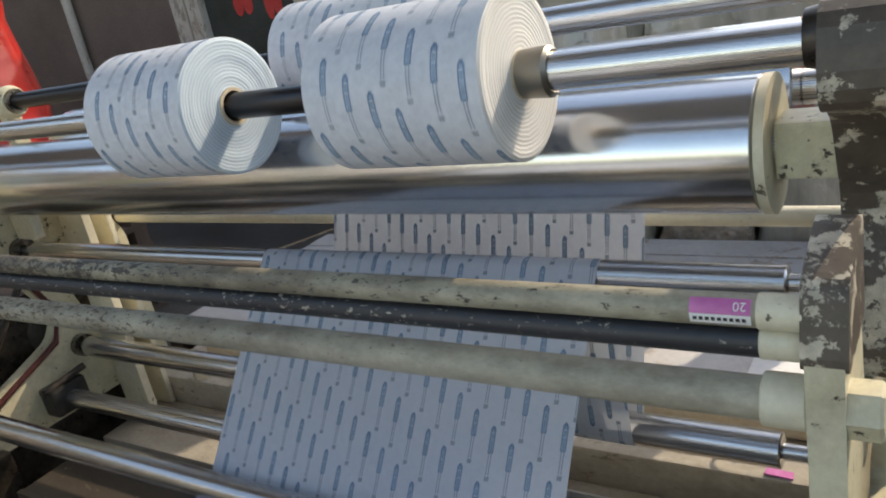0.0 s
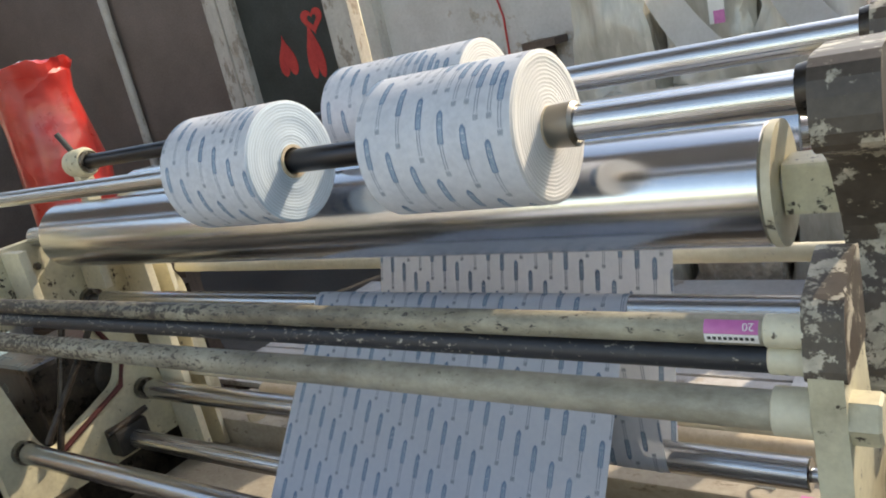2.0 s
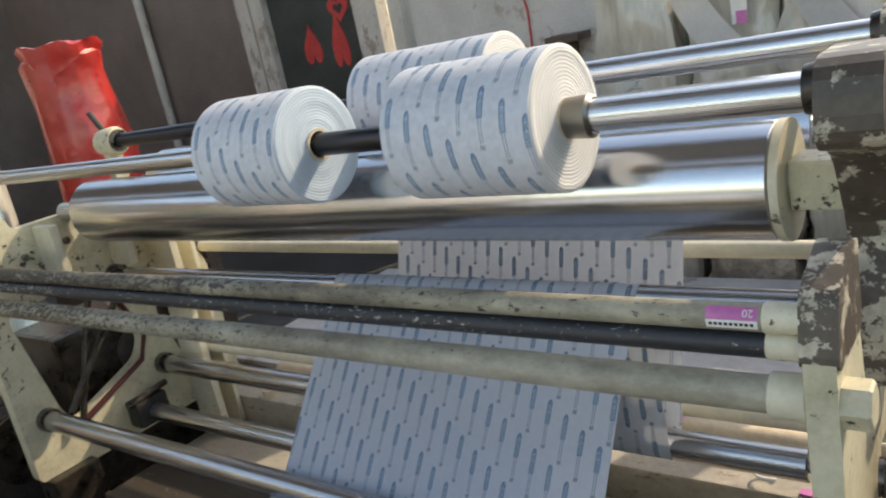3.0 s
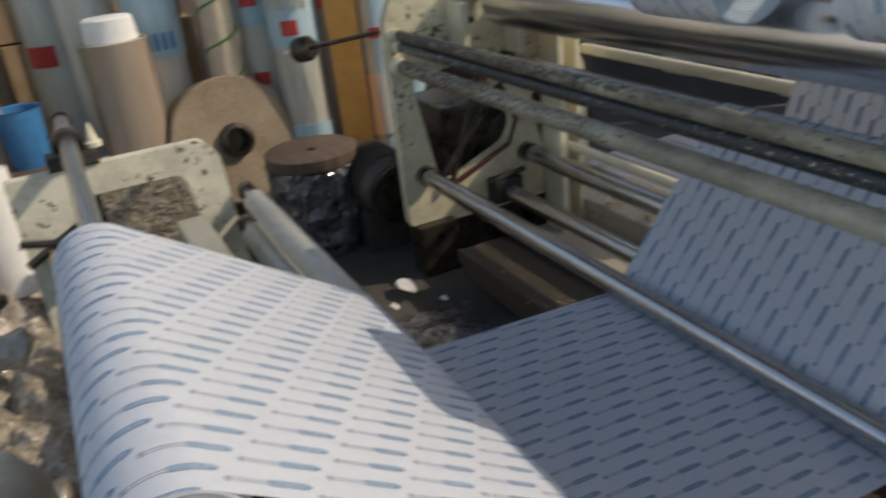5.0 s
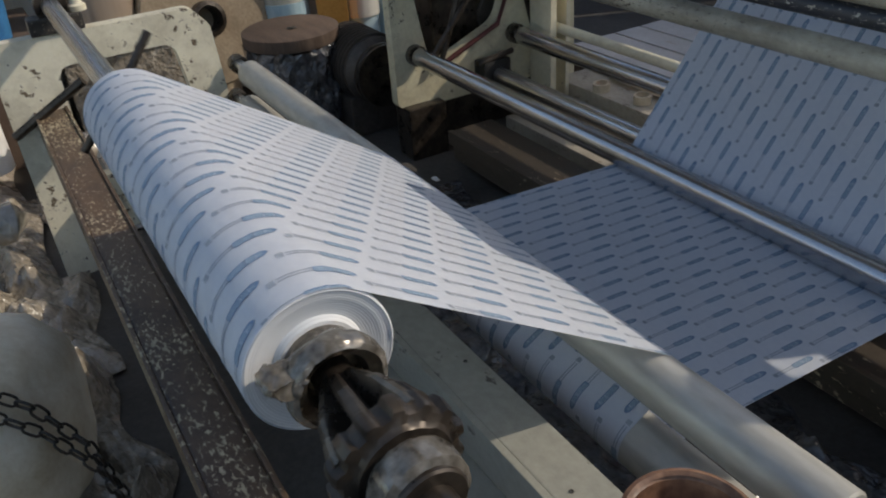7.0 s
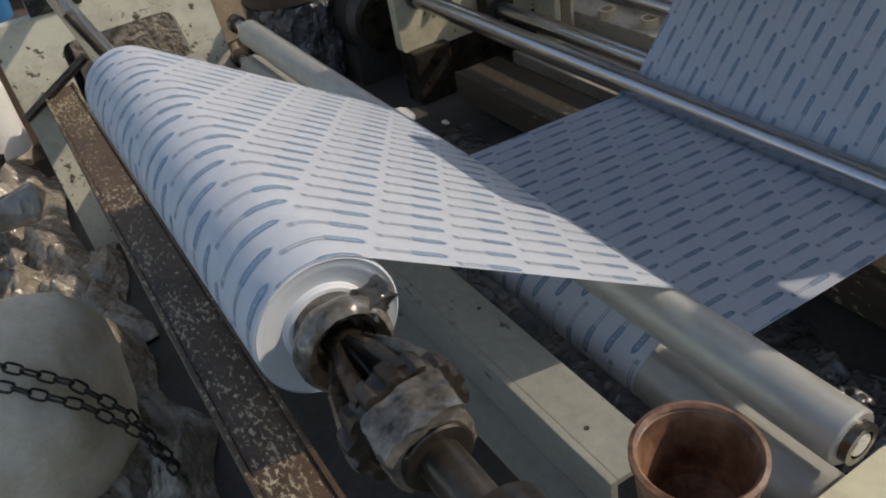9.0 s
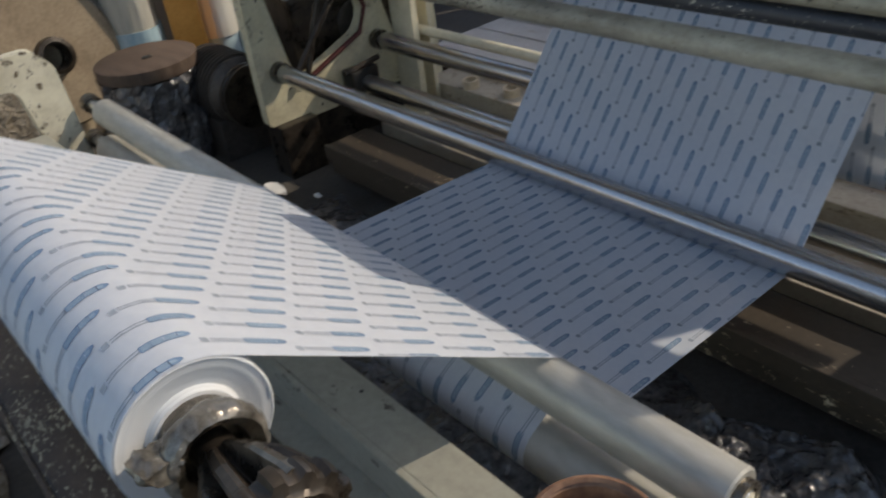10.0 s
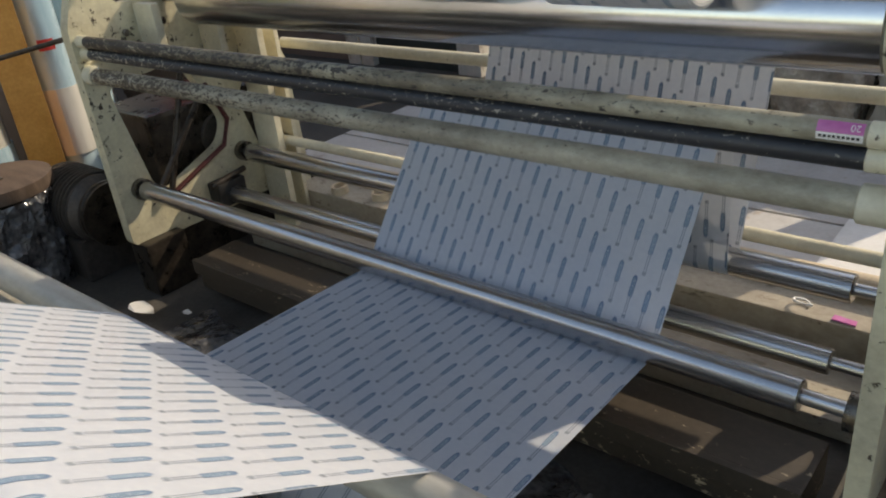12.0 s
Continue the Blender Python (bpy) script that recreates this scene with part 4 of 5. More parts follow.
def print_rows():
    """Rows of print that ride on the web: wound in the parent roll first, wound on the rear drum last."""
    done = pose(0, DB[0], DB[1] + 0.06, 0, 0, 0)
    total = LENS[-1] - 0.03
    first = int((-SPEED * 12.0 - FIRST) / SLICE) - 1
    last = int((total - FIRST) / SLICE)
    for k in range(first, last + 1):
        s0 = k * SLICE + FIRST
        t_in = -s0 / SPEED
        t_out = (total - s0) / SPEED
        ob = tagged(new("print_row", ROW_MESHES[k % REPEAT]), kind="stuff")
        ob.parent = web
        rows = []
        if t_in > 0:
            for back in (0.3, 0.2, 0.1, 0.034):
                if t_in - back > 0:
                    rows.append((t_in - back, wound_pose(SPEED * back)))
            rows.insert(0, (0.0, rows[0][1] if rows and t_in > 0.3 else wound_pose(SPEED * t_in)))
        t = max(t_in, 0.0)
        end = min(t_out, 12.0)
        step = 0.05
        while t < end - 0.02:
            rows.append((t, row_pose(s0 + SPEED * t)))
            t = (math.floor(t / step + 1e-6) + 1) * step
        rows.append((end, row_pose(s0 + SPEED * end)))
        if t_out < 11.8:
            rows += [(t_out + 0.1, done), (12.0, done)]
        seen, clean = set(), []
        for tt, m in rows:
            if frame(tt) not in seen:
                seen.add(frame(tt))
                clean.append((tt, m))
        walk(ob, clean)

# ---- stores and litter round the machine ----
def standing_roll(label, x, y, r, h, mat, z=FLOOR, core=0.04, seed=0, lean=(0, 0), group="standing film rolls", endmat=None, name="film_roll"):
    t = thing(name, label, "film roll", group, at=(x, y, z))
    t.rotation_euler = (radians(lean[0]), radians(lean[1]), seed)
    bm = lathe([(0.0, core), (0.0, r - 0.004), (0.004, r), (h * 0.25, r), (h * 0.5, r), (h * 0.75, r), (h - 0.004, r), (h, r - 0.004), (h, core)], "z", (0, 0, 0), 40)
    crumple(bm, r * 0.03, 7, seed)
    part("winding", bm, [mat], t, "", True)
    part("core", lathe([(-0.0, core - 0.008), (0.0, core), (h + 0.015, core), (h + 0.015, core - 0.008), (0.0, core - 0.008)], "z", (0, 0, 0), 28), endmat or BEIGE, t, "brown paper core", True)
    return t


def label_patch(parent, r, z0, z1, a0, a1, mat, name="label"):
    bm = bmesh.new()
    cols = []
    for k in range(7):
        a = radians(a0 + (a1 - a0) * k / 6) - parent.rotation_euler.z
        cols.append([bm.verts.new(((r + 0.006) * math.cos(a), (r + 0.006) * math.sin(a), z)) for z in (z0, z1)])
    for a, b in zip(cols, cols[1:]):
        bm.faces.new((a[0], b[0], b[1], a[1]))
    skin = next((c for c in parent.children if c.name.startswith("winding")), parent)
    return part(name, bm, mat, skin, "", True)


# behind the left side frame
def band(parent, r, z0, z1, mat, name="wrap_band", label=""):
    n = 0.006
    return part(name, lathe([(z0, r), (z0, r + n), (z1, r + n), (z1, r)], "z", (0, 0, 0), 36), mat, parent, label, True)


r1 = standing_roll("tall beige cardboard tube with a green spiral band", -2.42, -0.43, 0.075, 1.75, BEIGE, seed=1)
spiral = [(0.079 * math.cos(0.35 * k), 0.079 * math.sin(0.35 * k), 0.55 + 0.0105 * k) for k in range(100)]
part("green_band", tube(spiral, 0.006, 6), GREENPLASTIC, r1, "green spiral strap band", True)
r2 = standing_roll("tall white film roll with red label", -2.52, -0.23, 0.095, 1.7, WHITEFILM, seed=2)
band(r2, 0.097, 0.93, 1.30, BLUEFILM, label="blue printed wrap")
label_patch(r2, 0.104, 1.02, 1.08, -45, 0, REDPAINT)
label_patch(r2, 0.10, 0.64, 0.70, -45, 0, REDPAINT)
r3 = standing_roll("tall pale film roll with red label", -2.34, -0.09, 0.118, 1.7, GREYFILM, seed=3)
band(r3, 0.121, 0.82, 1.36, BLUEFILM, label="blue printed wrap")
band(r3, 0.121, 0.24, 0.44, BLUEFILM, label="blue printed wrap")
label_patch(r3, 0.129, 0.88, 0.95, -42, -8, REDPAINT)
r4 = standing_roll("tall white film roll with blue wrap", -2.62, -0.70, 0.12, 1.7, WHITEFILM, seed=4)
band(r4, 0.123, 0.84, 1.36, BLUEFILM, label="blue printed wrap")
for k in range(6):
    label_patch(r4, 0.131, 0.88, 0.96, -60 + k * 16, -52 + k * 16, BLUEPLASTIC, "print_bar")
    label_patch(r3, 0.129, 1.00, 1.06, -70 + k * 16, -60 + k * 16, GREYFILM, "print_bar")
r5 = standing_roll("pale blue film wrapped roll", -2.30, 0.31, 0.085, 1.75, BLUEFILM, seed=5)
band(r5, 0.088, 0.30, 0.62, WHITEFILM, "film_layer")
label_patch(r5, 0.096, 0.80, 0.85, -40, 0, REDPAINT)
standing_roll("pale blue film wrapped roll", -2.42, 0.52, 0.09, 1.7, BLUEFILM, seed=6)
standing_roll("tall white film roll behind the reel", -2.85, -0.98, 0.13, 1.6, WHITEFILM, seed=14)
amber = thing("amber_board", "amber brown folded board leaning upright", "board", at=(-2.2, 0.11, FLOOR))
amber.rotation_euler = (0, 0, radians(-20))
part("board", box(-0.012, 0.012, -0.075, 0.075, 0, 1.5, 0.003), AMBER, amber)
part("flap", box(-0.12, -0.012, -0.075, -0.058, 0, 1.5, 0.003), AMBER, amber)
part("flap", box(-0.08, -0.012, 0.058, 0.075, 0, 1.5, 0.003), AMBER, amber)
# the big cardboard reel on its edge
reel = thing("cardboard_reel", "big round cardboard reel with dark hub", "reel", at=(-2.25, -0.50, 0.52))
reel.rotation_euler = (0, radians(-12), radians(8))
part("disc", lathe([(-0.16, 0.05), (-0.16, 0.30), (-0.15, 0.31), (0.0, 0.31), (0.01, 0.30), (0.01, 0.06)], "x", (0, 0, 0), 48), REELBOARD, reel, "", True)
part("hub", lathe([(0.0, 0.055), (0.0, 0.085), (0.05, 0.08), (0.055, 0.06), (-0.05, 0.055)], "x", (0, 0, 0), 32), GREASY, reel, "dark metal hub", True)
stump = thing("wrapped_drum", "round drum with wooden top in black film", "drum", at=(-1.78, -0.27, FLOOR))
part("wrap", crumple(lathe([(0.0, 0), (0.0, 0.20), (0.06, 0.205), (0.12, 0.20), (0.18, 0.205), (0.24, 0.20), (0.30, 0.205), (0.36, 0.205), (0.40, 0.20), (0.40, 0)], "z", (0, 0, 0), 64), 0.030, 16, 3), BLACKFILM, stump, "crumpled black film")
part("wood_top", lathe([(0.40, 0), (0.40, 0.205), (0.41, 0.208), (0.45, 0.208), (0.455, 0.20), (0.455, 0.0)], "z", (0, 0, 0), 44), WOODTOP, stump, "brown wooden disc top", True)
part("plug", lathe([(0.455, 0.022), (0.458, 0.022), (0.458, 0)], "z", (0.02, 0, 0), 16), GREASY, stump)
motor = thing("drive_motor", "dark greasy electric drive motor", "motor", at=(-1.62, -0.02, 0.36))
part("housing", lathe([(-0.20, 0), (-0.20, 0.12), (-0.17, 0.14), (0.12, 0.14), (0.16, 0.10), (0.16, 0)], "x", (0, 0, 0), 36), MOTOR, motor, "", True)
housing = bpy.data.objects["housing"]
for k in range(10):
    x = -0.15 + k * 0.027
    part("fin", lathe([(x, 0.138), (x, 0.152), (x + 0.008, 0.152), (x + 0.008, 0.138)], "x", (0, 0, 0), 30), MOTOR, housing)
part("pulley", lathe([(0.18, 0), (0.18, 0.13), (0.195, 0.13), (0.205, 0.11), (0.215, 0.13), (0.23, 0.13), (0.23, 0)], "x", (0, 0, 0), 36), GREASY, motor, "dark belt pulley", True)
part("motor_foot", box(-0.18, 0.12, -0.13, 0.13, FLOOR - 0.36, -0.10, 0.01), MOTOR, motor)
gearcase = thing("gear_case", "black greasy gear case behind the frame", "gear case")
part("case", crumple(box(-1.62, -1.26, 0.14, 0.66, FLOOR, 0.72, 0.02), 0.004, 9, 2), GREASY, gearcase)
part("cover", lathe([(-1.262, 0.0), (-1.262, 0.09), (-1.245, 0.085), (-1.245, 0)], "x", (0, 0.44, 0.56), 28), MOTOR, gearcase, "round dark cover", True)
# braces seen through the side frame opening
brace = thing("frame_brace", "dark rusty brace inside the side frame", "brace")
part("strut", tube([(XL + 0.03, 0.10, 0.45), (XL + 0.03, 0.28, 0.92)], 0.012), GREASY, brace)
part("strut", tube([(XL + 0.05, 0.06, 0.50), (XL + 0.05, 0.33, 0.80)], 0.012), GREASY, brace)
# bar added to stand for the hole's maroon painted plate edge
part("strut", tube([(XL + 0.012, 0.36, 0.80), (XL + 0.012, 0.425, 0.64), (XL + 0.012, 0.385, 0.545), (XL + 0.012, 0.11, 0.435)], 0.010), MAROON, brace, "added dark red bar for the painted edge of the plate's hole")
lock = thing("roller_lock", "black cast lock block on the frame", "bracket")
part("block", box(XL + 0.001, XL + 0.08, 0.27, 0.40, 0.32, 0.42, 0.012), BLACKRUB, lock)
part("screw", tube([(XL + 0.06, 0.25, 0.42), (XL + 0.06, 0.42, 0.44)], 0.012), GREASY, lock)

# behind the unwind stand
brown = standing_roll("upright brown film roll with white paper cap", -2.35, -0.92, 0.15, 0.56, BROWNFILM, z=FLOOR + 0.42, core=0.05, seed=7, endmat=WHITE)
part("paper_cap", crumple(lathe([(0.555, 0.0), (0.555, 0.112), (0.60, 0.112), (0.655, 0.110), (0.662, 0.10), (0.662, 0.0)], "z", (0, 0, 0), 48), 0.005, 12, 4), WHITE, brown, "white paper cap", True)
plinth = thing("crate", "film covered crate with white rim under the brown roll", "crate", at=(-2.35, -0.90, FLOOR))
part("body", box(-0.22, 0.22, -0.26, 0.26, 0, 0.42, 0.015), FLOORFILM, plinth)
part("rim", box(-0.23, 0.23, -0.27, 0.27, 0.40, 0.422, 0.004), WHITE, plinth, "white rim")
big = standing_roll("tall clear film wrapped roll leaning", -1.75, -1.83, 0.125, 1.6, GREYFILM, seed=8, lean=(-3, -4))
band(big, 0.126, 0.10, 0.62, WHITEFILM, "film_layer")
band(big, 0.126, 1.02, 1.50, WHITEFILM, "film_layer")
big = standing_roll("tall cream film wrapped roll leaning", -1.85, -2.13, 0.14, 1.6, WHITEFILM, seed=9, lean=(-3, -4))
band(big, 0.141, 0.30, 0.85, GREYFILM, "film_layer")
label_patch(big, 0.14, 0.50, 0.58, -40, 20, REDPAINT)
standing_roll("cream paper roll with film", -2.05, -1.72, 0.09, 1.1, BEIGE, seed=10)
standing_roll("pinkish grey film roll", -2.35, -1.52, 0.085, 1.25, BROWNFILM, seed=11)
standing_roll("short white film roll", -1.95, -1.56, 0.10, 0.52, WHITE, seed=12, z=FLOOR + 0.1)
bucket = thing("blue_bucket", "open round blue plastic bucket", "bucket", at=(-2.3, -1.38, 0.60))
part("bucket_wall", lathe([(0, 0), (0, 0.08), (0.25, 0.10), (0.255, 0.105), (0.25, 0.095), (0.01, 0.075), (0.01, 0)], "z", (0, 0, 0), 30), BLUEPLASTIC, bucket, "", True)
crate = thing("wooden_crate", "dark wooden crate stacked with bags", "crate", at=(-2.5, -1.42, FLOOR))
part("body", box(-0.35, 0.35, -0.22, 0.22, 0, 0.52, 0.01), WOODTOP, crate)
green = thing("green_bag", "crumpled green plastic bag", "bag", at=(-2.6, -1.62, 1.0))
bm = bmesh.new()
bmesh.ops.create_icosphere(bm, subdivisions=4, radius=0.14)
for v in bm.verts:
    v.co.z *= 1.9
part("film", crumple(bm, 0.03, 10, 2), GREENPLASTIC, green, "", True)
green2 = thing("bag_stack", "stack of dull plastic bags", "bags", at=(-2.6, -1.65, FLOOR))
part("bag", crumple(box(-0.22, 0.22, -0.18, 0.18, 0, 0.70, 0.04), 0.02, 6, 2), BROWNFILM, green2)

for k, (x, y, r, h, m) in enumerate(((-3.1, -1.15, 0.14, 1.5, WHITEFILM), (-3.3, -1.55, 0.15, 1.3, BROWNFILM), (-2.95, -1.95, 0.16, 1.5, GREYFILM), (-3.2, -2.35, 0.15, 1.6, WHITEFILM), (-3.5, -0.75, 0.15, 1.6, CLEARFILM), (-3.4, -0.2, 0.16, 1.7, WHITEFILM), (-3.2, 0.3, 0.15, 1.6, BROWNFILM), (-3.1, 0.8, 0.16, 1.7, WHITEFILM), (-2.3, -2.5, 0.17, 1.5, GREYFILM))):
    rr = standing_roll("dusty wrapped film roll in the store", x, y, r, h, m, seed=30 + k, core=0.045)
    if k % 2 == 0:
        label_patch(rr, r, h * 0.55, h * 0.62, -60, 0, REDPAINT)
heap = thing("carton_stack", "stack of brown cartons by the wall", "cartons", at=(-3.9, -1.2, FLOOR))
for k in range(4):
    part("carton", box(-0.3, 0.3, -0.9 + 0.02 * k, 0.9 - 0.05 * k, 0.45 * k, 0.45 * k + 0.44, 0.008), CARDBOARD, heap)
# sack with chain near the rail
sack = thing("cream_sack", "bulging cream woven sack with blue print", "sack", at=(-0.17, -1.80, FLOOR))
bm = bmesh.new()
bmesh.ops.create_icosphere(bm, subdivisions=5, radius=1.0)
for v in bm.verts:
    q = v.co.copy()
    v.co = Vector((math.copysign(abs(q.x) ** 0.7, q.x) * (0.36 if q.x > 0 else 0.10), math.copysign(abs(q.y) ** 0.7, q.y) * 0.34, 0.24 + math.copysign(abs(q.z) ** 0.75, q.z) * 0.24))
crumple(bm, 0.022, 5, 5)
crumple(bm, 0.006, 16, 2)
for f in bm.faces:
    c = f.calc_center_median()
    f.material_index = 1 if (c.x - 0.14) ** 2 + (c.y + 0.10) ** 2 < 0.016 + 0.004 * math.sin(9 * c.x) and c.z > 0.15 else 0
cloth = part("cloth", bm, [SACK, BLUEPLASTIC], sack, "", True)
seam_tree = BVHTree.FromPolygons([v.co for v in cloth.data.vertices], [tuple(p.vertices) for p in cloth.data.polygons])
seam = []
for k in range(15):
    hit = seam_tree.ray_cast(Vector((0.02 + 0.022 * k, -0.04 + 0.01 * math.sin(k), 1.0)), Vector((0, 0, -1)))[0]
    if hit:
        seam.append(tuple(hit + Vector((0, 0, 0.0015))))
part("seam", tube(seam, 0.0035), DARKCLOTH, cloth, "stitched brown seam")


def link(scale):
    bm = bmesh.new()
    pts = []
    for k in range(17):
        a = 2 * math.pi * k / 16
        pts.append((scale * (0.9 * math.cos(a) + 0.7 * math.copysign(1, math.cos(a)) * (abs(math.cos(a)) > 0.01)), scale * 0.95 * math.sin(a), 0))
    return tube(pts, scale * 0.28, 6)


chain_a = [(-0.44, -2.02, 0.64), (-0.32, -1.925, 0.61), (-0.07, -1.765, 0.578), (0.07, -1.64, 0.545), (0.11, -1.55, 0.47), (0.16, -1.485, 0.38), (0.18, -1.45, 0.20)]
chain_b = [(-0.40, -2.06, 0.62), (-0.20, -1.91, 0.588), (0.02, -1.735, 0.552), (0.12, -1.62, 0.50), (0.15, -1.55, 0.44), (0.19, -1.48, 0.34), (0.21, -1.45, 0.18)]
chain = thing("steel_chain", "dark steel chain lying over the sack", "chain")
lm = link(0.011)
first_link = part("link", lm, GREASY, chain, "", True)
for ci, way in enumerate((chain_a, chain_b)):
    pts = [Vector(p) for p in way]
    acc, k = 0.0, 0
    for a, b in zip(pts, pts[1:]):
        d = b - a
        n = max(1, int(d.length / 0.030))
        for i in range(n):
            if ci == 0 and k == 0:
                ob = first_link
            else:
                ob = new("link", first_link.data)
                ob.parent = chain
            q = d.to_track_quat("X", "Z").to_matrix().to_4x4()
            ob.matrix_basis = Matrix.Translation(a + d * (i + 0.5) / n) @ q @ pose(0, 0, 0, 90 * (k % 2) + 20, 0, 0)
            k += 1

# loose film, rags and scraps on the floor
def film_heap(label, x0, x1, y0, y1, rise, scale, seed, mat=None, name="film_heap", z=FLOOR):
    t = thing(name, label, "plastic film", kind="stuff")
    part("film", sheet(x0, x1, y0, y1, z, 110, 90, rise, scale, seed), mat or FLOORFILM, t, "", True)
    return t


film_heap("crumpled clear plastic film heap on the floor", -1.75, -0.45, -2.2, -1.42, 0.24, 3.2, 1.0)
film_heap("crumpled clear plastic film heap on the floor", -1.05, 1.0, -1.75, -1.38, 0.22, 4.0, 2.0)
film_heap("crumpled dull plastic film on the floor", -2.6, -1.3, -2.3, -1.5, 0.30, 3.0, 3.0, CLEARFILM)
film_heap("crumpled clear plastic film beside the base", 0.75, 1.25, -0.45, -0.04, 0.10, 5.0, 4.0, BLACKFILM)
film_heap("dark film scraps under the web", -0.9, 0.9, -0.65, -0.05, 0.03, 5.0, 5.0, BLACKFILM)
film_heap("crumpled dull film heap behind the stand", -1.95, -1.25, -1.40, -0.66, 0.34, 3.5, 8.0, CLEARFILM)
rag = thing("dark_rag", "dark oily rag bundle with red strap", "rag", at=(-1.28, -1.70, 0.40))
bm = bmesh.new()
bmesh.ops.create_icosphere(bm, subdivisions=4, radius=0.13)
for v in bm.verts:
    v.co.z *= 0.35
    v.co.y *= 1.2
part("cloth", crumple(bm, 0.03, 12, 9), DARKCLOTH, rag, "", True)
part("strap", crumple(tube([(-0.12, -0.05, 0.02), (-0.20, -0.02, 0.05), (-0.17, 0.06, 0.03), (-0.08, 0.05, 0.05)], 0.012), 0.006, 20), REDPAINT, rag, "red strap", True)
log = thing("film_bundle", "rolled bundle of dirty brown plastic film", "film bundle")
lg = lathe([(-2.35 + 0.045 * k, 0.055 if 0 < k < 20 else 0.0) for k in range(21)], "y", (-1.0, 0, 0.36), 20)
part("film", crumple(lg, 0.035, 7, 2), CLEARFILM, log, "", True)
for k, (x, y, w, d) in enumerate(((-1.05, -0.19, 0.16, 0.07), (-0.86, -0.12, 0.05, 0.03), (-0.92, -0.30, 0.07, 0.03))):
    scrap = thing("paper_scrap", "white paper scrap on the dark floor", "paper scrap", "paper scraps")
    bm = bmesh.new()
    n = 9
    ring = [bm.verts.new((x + w * 0.5 * math.cos(6.283 * i / n) * random.uniform(0.7, 1.1), y + d * 0.5 * math.sin(6.283 * i / n) * random.uniform(0.7, 1.1), FLOOR + 0.036 + 0.01 * random.random())) for i in range(n)]
    f = bm.faces.new(ring)
    bmesh.ops.solidify(bm, geom=[f], thickness=0.002)
    part("paper", bm, WHITE, scrap)
# core rings lying on the rear base beam
for k, (x, y) in enumerate(((-0.91, 0.73), (-0.70, 0.76))):
    ring = thing("core_ring", "short cream paper core ring", "core ring", "core rings", at=(x, y, 0.246))
    ring.rotation_euler = (radians(4), 0, 0.4 * k)
    part("ring", lathe([(0, 0.026), (0, 0.036), (0.035, 0.036), (0.035, 0.026), (0, 0.026)], "z", (0, 0, 0), 28), BEIGE, ring, "", True)
loop = thing("paper_scrap", "curled white paper strip on the rear beam", "paper scrap", "paper scraps")
part("paper", tube([(0.965 + 0.035 * math.cos(a * 0.5) + 0.004 * a, 0.735 + 0.022 * math.sin(a * 0.5), 0.251 + 0.002 * a) for a in range(11)], 0.004, 6), WHITE, loop)
pinky = thing("paper_scrap", "pink printed paper scrap on the rear beam", "paper scrap", "paper scraps")
part("paper", crumple(box(1.07, 1.13, 0.70, 0.725, 0.248, 0.252), 0.004, 20, 3), PINK, pinky)
tubes = thing("paper_tube", "long beige cardboard tube behind the rollers", "paper tube", "loose tubes")
part("tube", rod(-1.0, 1.22, 0.035, 0.87, 0.282), BEIGE, tubes, "", True)
part("pink_end", rod(0.68, 0.73, 0.0355, 0.87, 0.282), PINK, tubes, "pink printed band", True)
shelf = thing("floor_pallet", "dusty pale pallet behind the rollers", "pallet")
for k in range(7):
    y = 0.945 + k * 0.17
    part("plank", box(-1.45, 1.6, y, y + 0.155, 0.235, 0.26, 0.004), WALLPAINT, shelf)
for x in (-1.40, 0.05, 1.5):
    part("bearer", box(x, x + 0.08, 0.96, 2.10, FLOOR, 0.235), WOODTOP, shelf)
white = thing("paper_offcut", "white paper offcut on the pallet", "paper offcut")
part("paper", crumple(box(0.95, 1.30, 0.95, 1.35, 0.262, 0.272), 0.008, 9, 1), WHITE, white)
# added tan sheets that put the sunlit look of the floor into colour
for x0, x1, y0, y1, k in ((-1.75, -0.72, 1.90, 2.55, 0), (-0.66, 0.22, 1.87, 2.60, 1)):
    flat = thing("lit_floor_sheet", "tan sheet added to give the floor a sunlit colour", "cardboard", "flattened cartons on the floor")
    part("panel", crumple(box(x0, x1, y0, (y0 + y1) / 2 - 0.004, FLOOR + 0.004, FLOOR + 0.014), 0.004, 4, 20 + k), BEIGE, flat)
    part("panel", crumple(box(x0, x1, (y0 + y1) / 2 + 0.004, y1, FLOOR + 0.004, FLOOR + 0.014), 0.004, 4, 30 + k), BEIGE, flat)
spread = thing("paper_sheet", "large white paper sheet spread over the floor", "paper sheet")
part("paper", sheet(0.30, 1.45, 1.88, 2.24, FLOOR + 0.02, 40, 20, 0.16, 2.2, 12.0), WHITE, spread, "", True)

# red bag and packed goods at the back
red = thing("red_sack", "glossy red plastic sack standing by the wall", "sack", at=(-2.55, 1.22, FLOOR + 0.55))
bm = lathe([(0.0, 0), (0.0, 0.16), (0.10, 0.215), (0.35, 0.21), (0.6, 0.22), (0.85, 0.20), (1.02, 0.19), (1.10, 0.20), (1.13, 0.17), (1.12, 0)], "z", (0, 0, 0), 40)
part("bag", crumple(bm, 0.03, 6, 4), RED_BAG, red, "", True)
part("folded_top", crumple(lathe([(1.08, 0.0), (1.085, 0.17), (1.13, 0.205), (1.17, 0.215), (1.175, 0.19), (1.14, 0.0)], "z", (0, 0, 0), 48), 0.035, 9, 6), RED_BAG, red, "crumpled folded top of the bag", True)
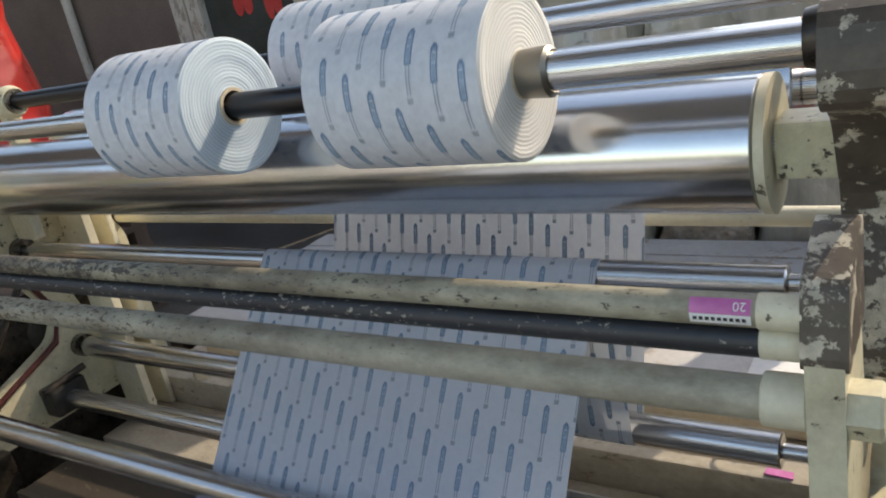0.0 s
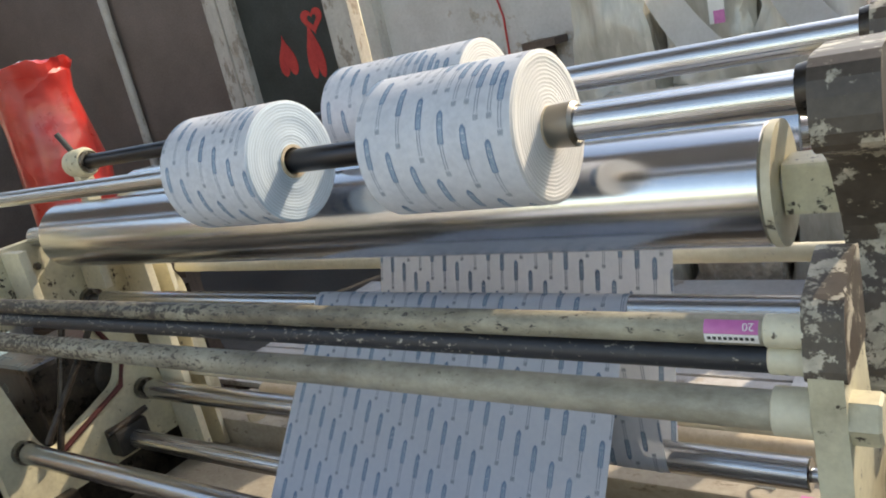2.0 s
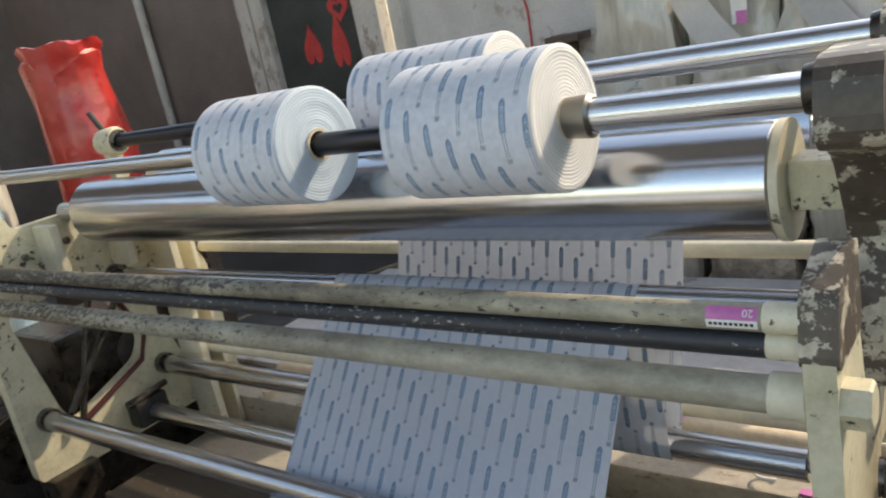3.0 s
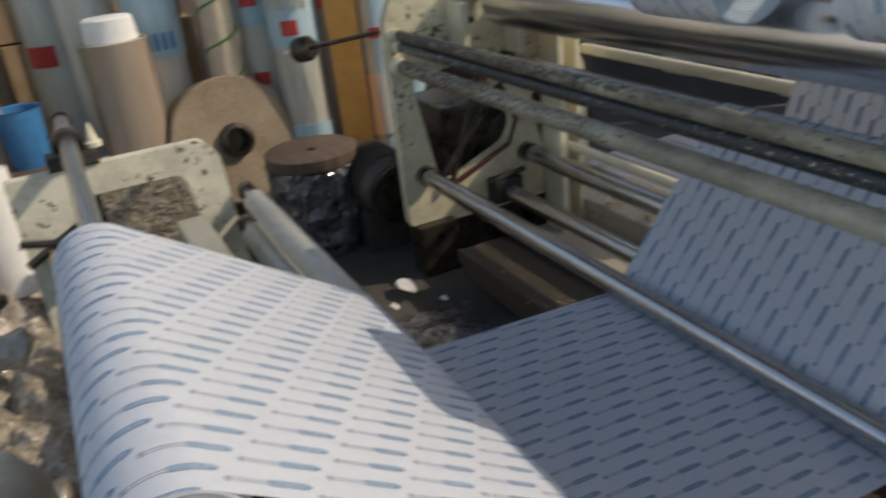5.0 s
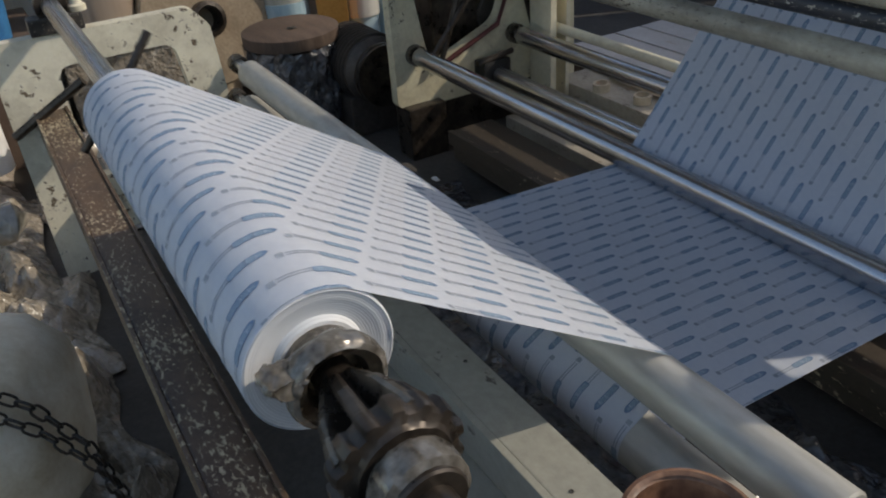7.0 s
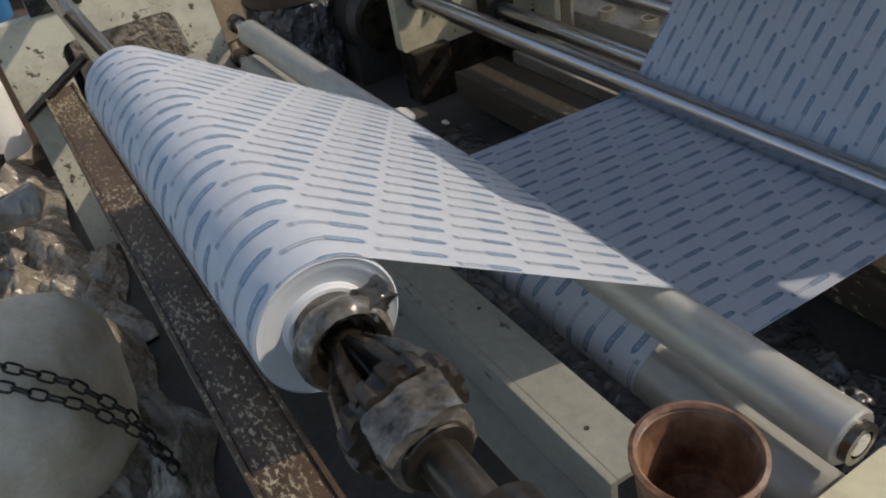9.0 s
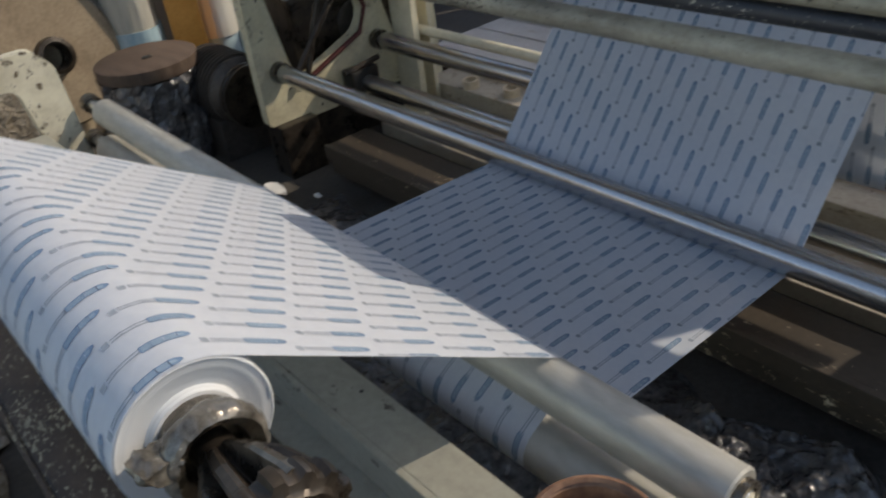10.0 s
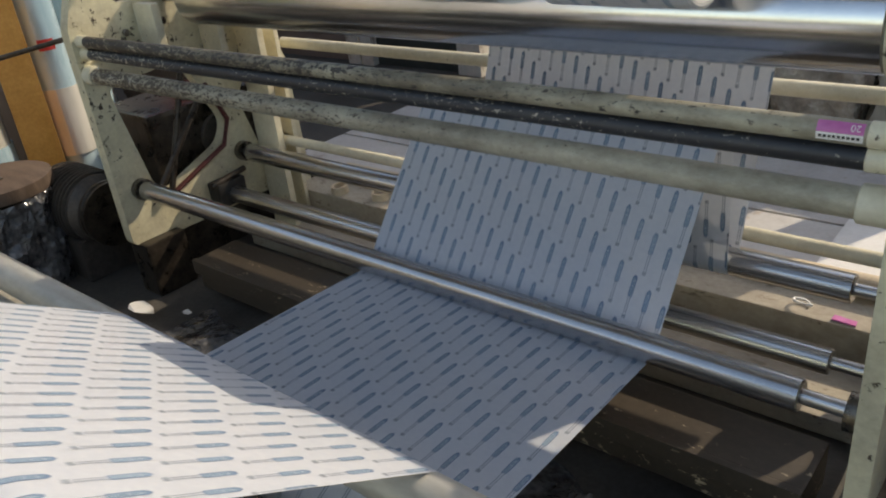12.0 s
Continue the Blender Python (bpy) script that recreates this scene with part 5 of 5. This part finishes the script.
pal = thing("pallet_stack", "dark stacked pallets under the red sack", "pallet", at=(-2.55, 1.25, FLOOR))
for k in range(5):
    part("deck", box(-0.4, 0.4, -0.3, 0.3, k * 0.11, k * 0.11 + 0.03, 0.004), WOODTOP, pal)
    for y in (-0.25, 0.0, 0.25):
        part("bearer", box(-0.4, 0.4, y - 0.04, y + 0.04, k * 0.11 + 0.03, k * 0.11 + 0.11), WOODTOP, pal)


def packed(label, x, y, z, w, d, h, seed, mat=None):
    rr = random.Random(seed * 7)
    t = thing("packed_bag", label, "packed bag", "film packed bags by the wall", at=(x, y, z))
    t.rotation_euler = (0, 0, rr.uniform(-0.15, 0.15))
    bm = box(-w / 2, w / 2, -d / 2, d / 2, 0, h, 0.06)
    bmesh.ops.subdivide_edges(bm, edges=list(bm.edges), cuts=6, use_grid_fill=True)
    crumple(bm, 0.05, 4.5, seed)
    crumple(bm, 0.015, 14, seed + 3)
    for v in bm.verts:
        v.co.z = max(v.co.z, -0.02)
    bag = part("bag", bm, mat or CLEARFILM, t, "", True)
    if rr.random() < 0.45:
        u = rr.uniform(-0.1, 0.1)
        lab = part("label", box(u - 0.03, u + 0.03, -d / 2 - 0.075, -d / 2 - 0.070, h * 0.5, h * 0.7), WHITE, bag, "white paper label")
        lab.rotation_euler = (0, rr.uniform(-0.25, 0.25), 0)
        part("stripe", box(u - 0.012, u + 0.03, -d / 2 - 0.078, -d / 2 - 0.076, h * 0.5, h * 0.6), PINK, t, "pink label stripe").rotation_euler = lab.rotation_euler
    return t


s = 20
for row in range(3):
    for col in range(7 if row < 2 else 3):
        s += 1
        rr = random.Random(s)
        packed("clear film packed bag of brown rolls", 0.12 + col * 0.40 + rr.uniform(-0.03, 0.03), 2.50 + rr.uniform(-0.05, 0.05), FLOOR + row * 0.48, 0.40, 0.42, 0.50, s, CLEARFILM if rr.random() < 0.45 else GREYFILM)
for x, z in ((0.35, 1.20), (0.80, 1.16)):
    strip = thing("paper_strip", "white paper strip lying over the bags", "paper strip", "paper strips")
    bm = bmesh.new()
    prev = None
    for k in range(13):
        f = k / 12
        c = Vector((x + 0.20 * f * f, 2.16 + 0.05 * math.sin(3 * f) - (0.10 * max(0, 0.25 - f)), z + 0.42 * (1 - f)))
        row = [bm.verts.new(c + Vector((s * 0.065, 0.01 * s * f, 0.03 * s * f))) for s in (-1, 0, 1)]
        if prev:
            for a in (0, 1):
                bm.faces.new((prev[a], prev[a + 1], row[a + 1], row[a]))
        prev = row
    bmesh.ops.solidify(bm, geom=list(bm.faces), thickness=0.003)
    part("paper", bm, WHITE, strip, "", True)
    part("fold", crumple(box(x - 0.065, x + 0.065, 2.15, 2.42, z + 0.40, z + 0.406), 0.008, 6, x), WHITE, strip)
redr = thing("red_roll", "red wrapped roll standing among the bags", "film roll", at=(1.30, 2.05, FLOOR))
part("winding", crumple(lathe([(0, 0), (0, 0.11), (0.4, 0.115), (0.8, 0.115), (1.3, 0.11), (1.42, 0.10), (1.42, 0)], "z", (0, 0, 0), 32), 0.02, 6, 2), RED_BAG, redr, "", True)
part("band", lathe([(1.0, 0.125), (1.0, 0.13), (1.12, 0.13), (1.12, 0.125)], "z", (0, 0, 0), 32), BLACKINK, redr, "dark printed band", True)
shelfb = thing("wall_shelf", "small wooden bracket shelf on the wall", "shelf")
part("board", box(-0.62, -0.42, BACK - 0.16, BACK, 1.30, 1.34, 0.004), WOODTOP, shelfb)
part("bracket", box(-0.54, -0.50, BACK - 0.12, BACK, 1.20, 1.30, 0.004), WOODTOP, shelfb)
cable = thing("wall_cable", "thin red cable on the wall", "cable")
part("cable", tube([(-0.86, BACK - 0.01, 2.4), (-0.83, BACK - 0.01, 1.75), (-0.78, BACK - 0.01, 1.50), (-0.80, BACK - 0.01, 1.0)], 0.006), REDPAINT, cable)


def motions():
    """Rolls and rollers turn with the web; printed rows travel along it."""
    def spin(ob, rate):
        base = ob.matrix_basis.copy()
        step = 60.0 / max(abs(rate), 1e-6)
        n = math.ceil(12.0 / step)
        walk(ob, [(12.0 * k / n, base @ pose(0, 0, 0, rate * 12.0 * k / n, 0, 0)) for k in range(n + 1)])

    deg = math.degrees(SPEED)
    spin(parent_roll, -deg / UR)
    chuck.matrix_basis = chuck.matrix_basis @ pose(0, 0, 0, 38, 0, 0)
    spin(chuck, -240.0)
    for ob in (roll_a, roll_b):
        spin(ob, -deg / RF)
    spin(roll_c, -deg / 0.118)
    for rig, r, s in turning:
        for ob in rig.children:
            if ob.name.startswith("barrel"):
                spin(ob, s * deg / r)
    print_rows()


motions()
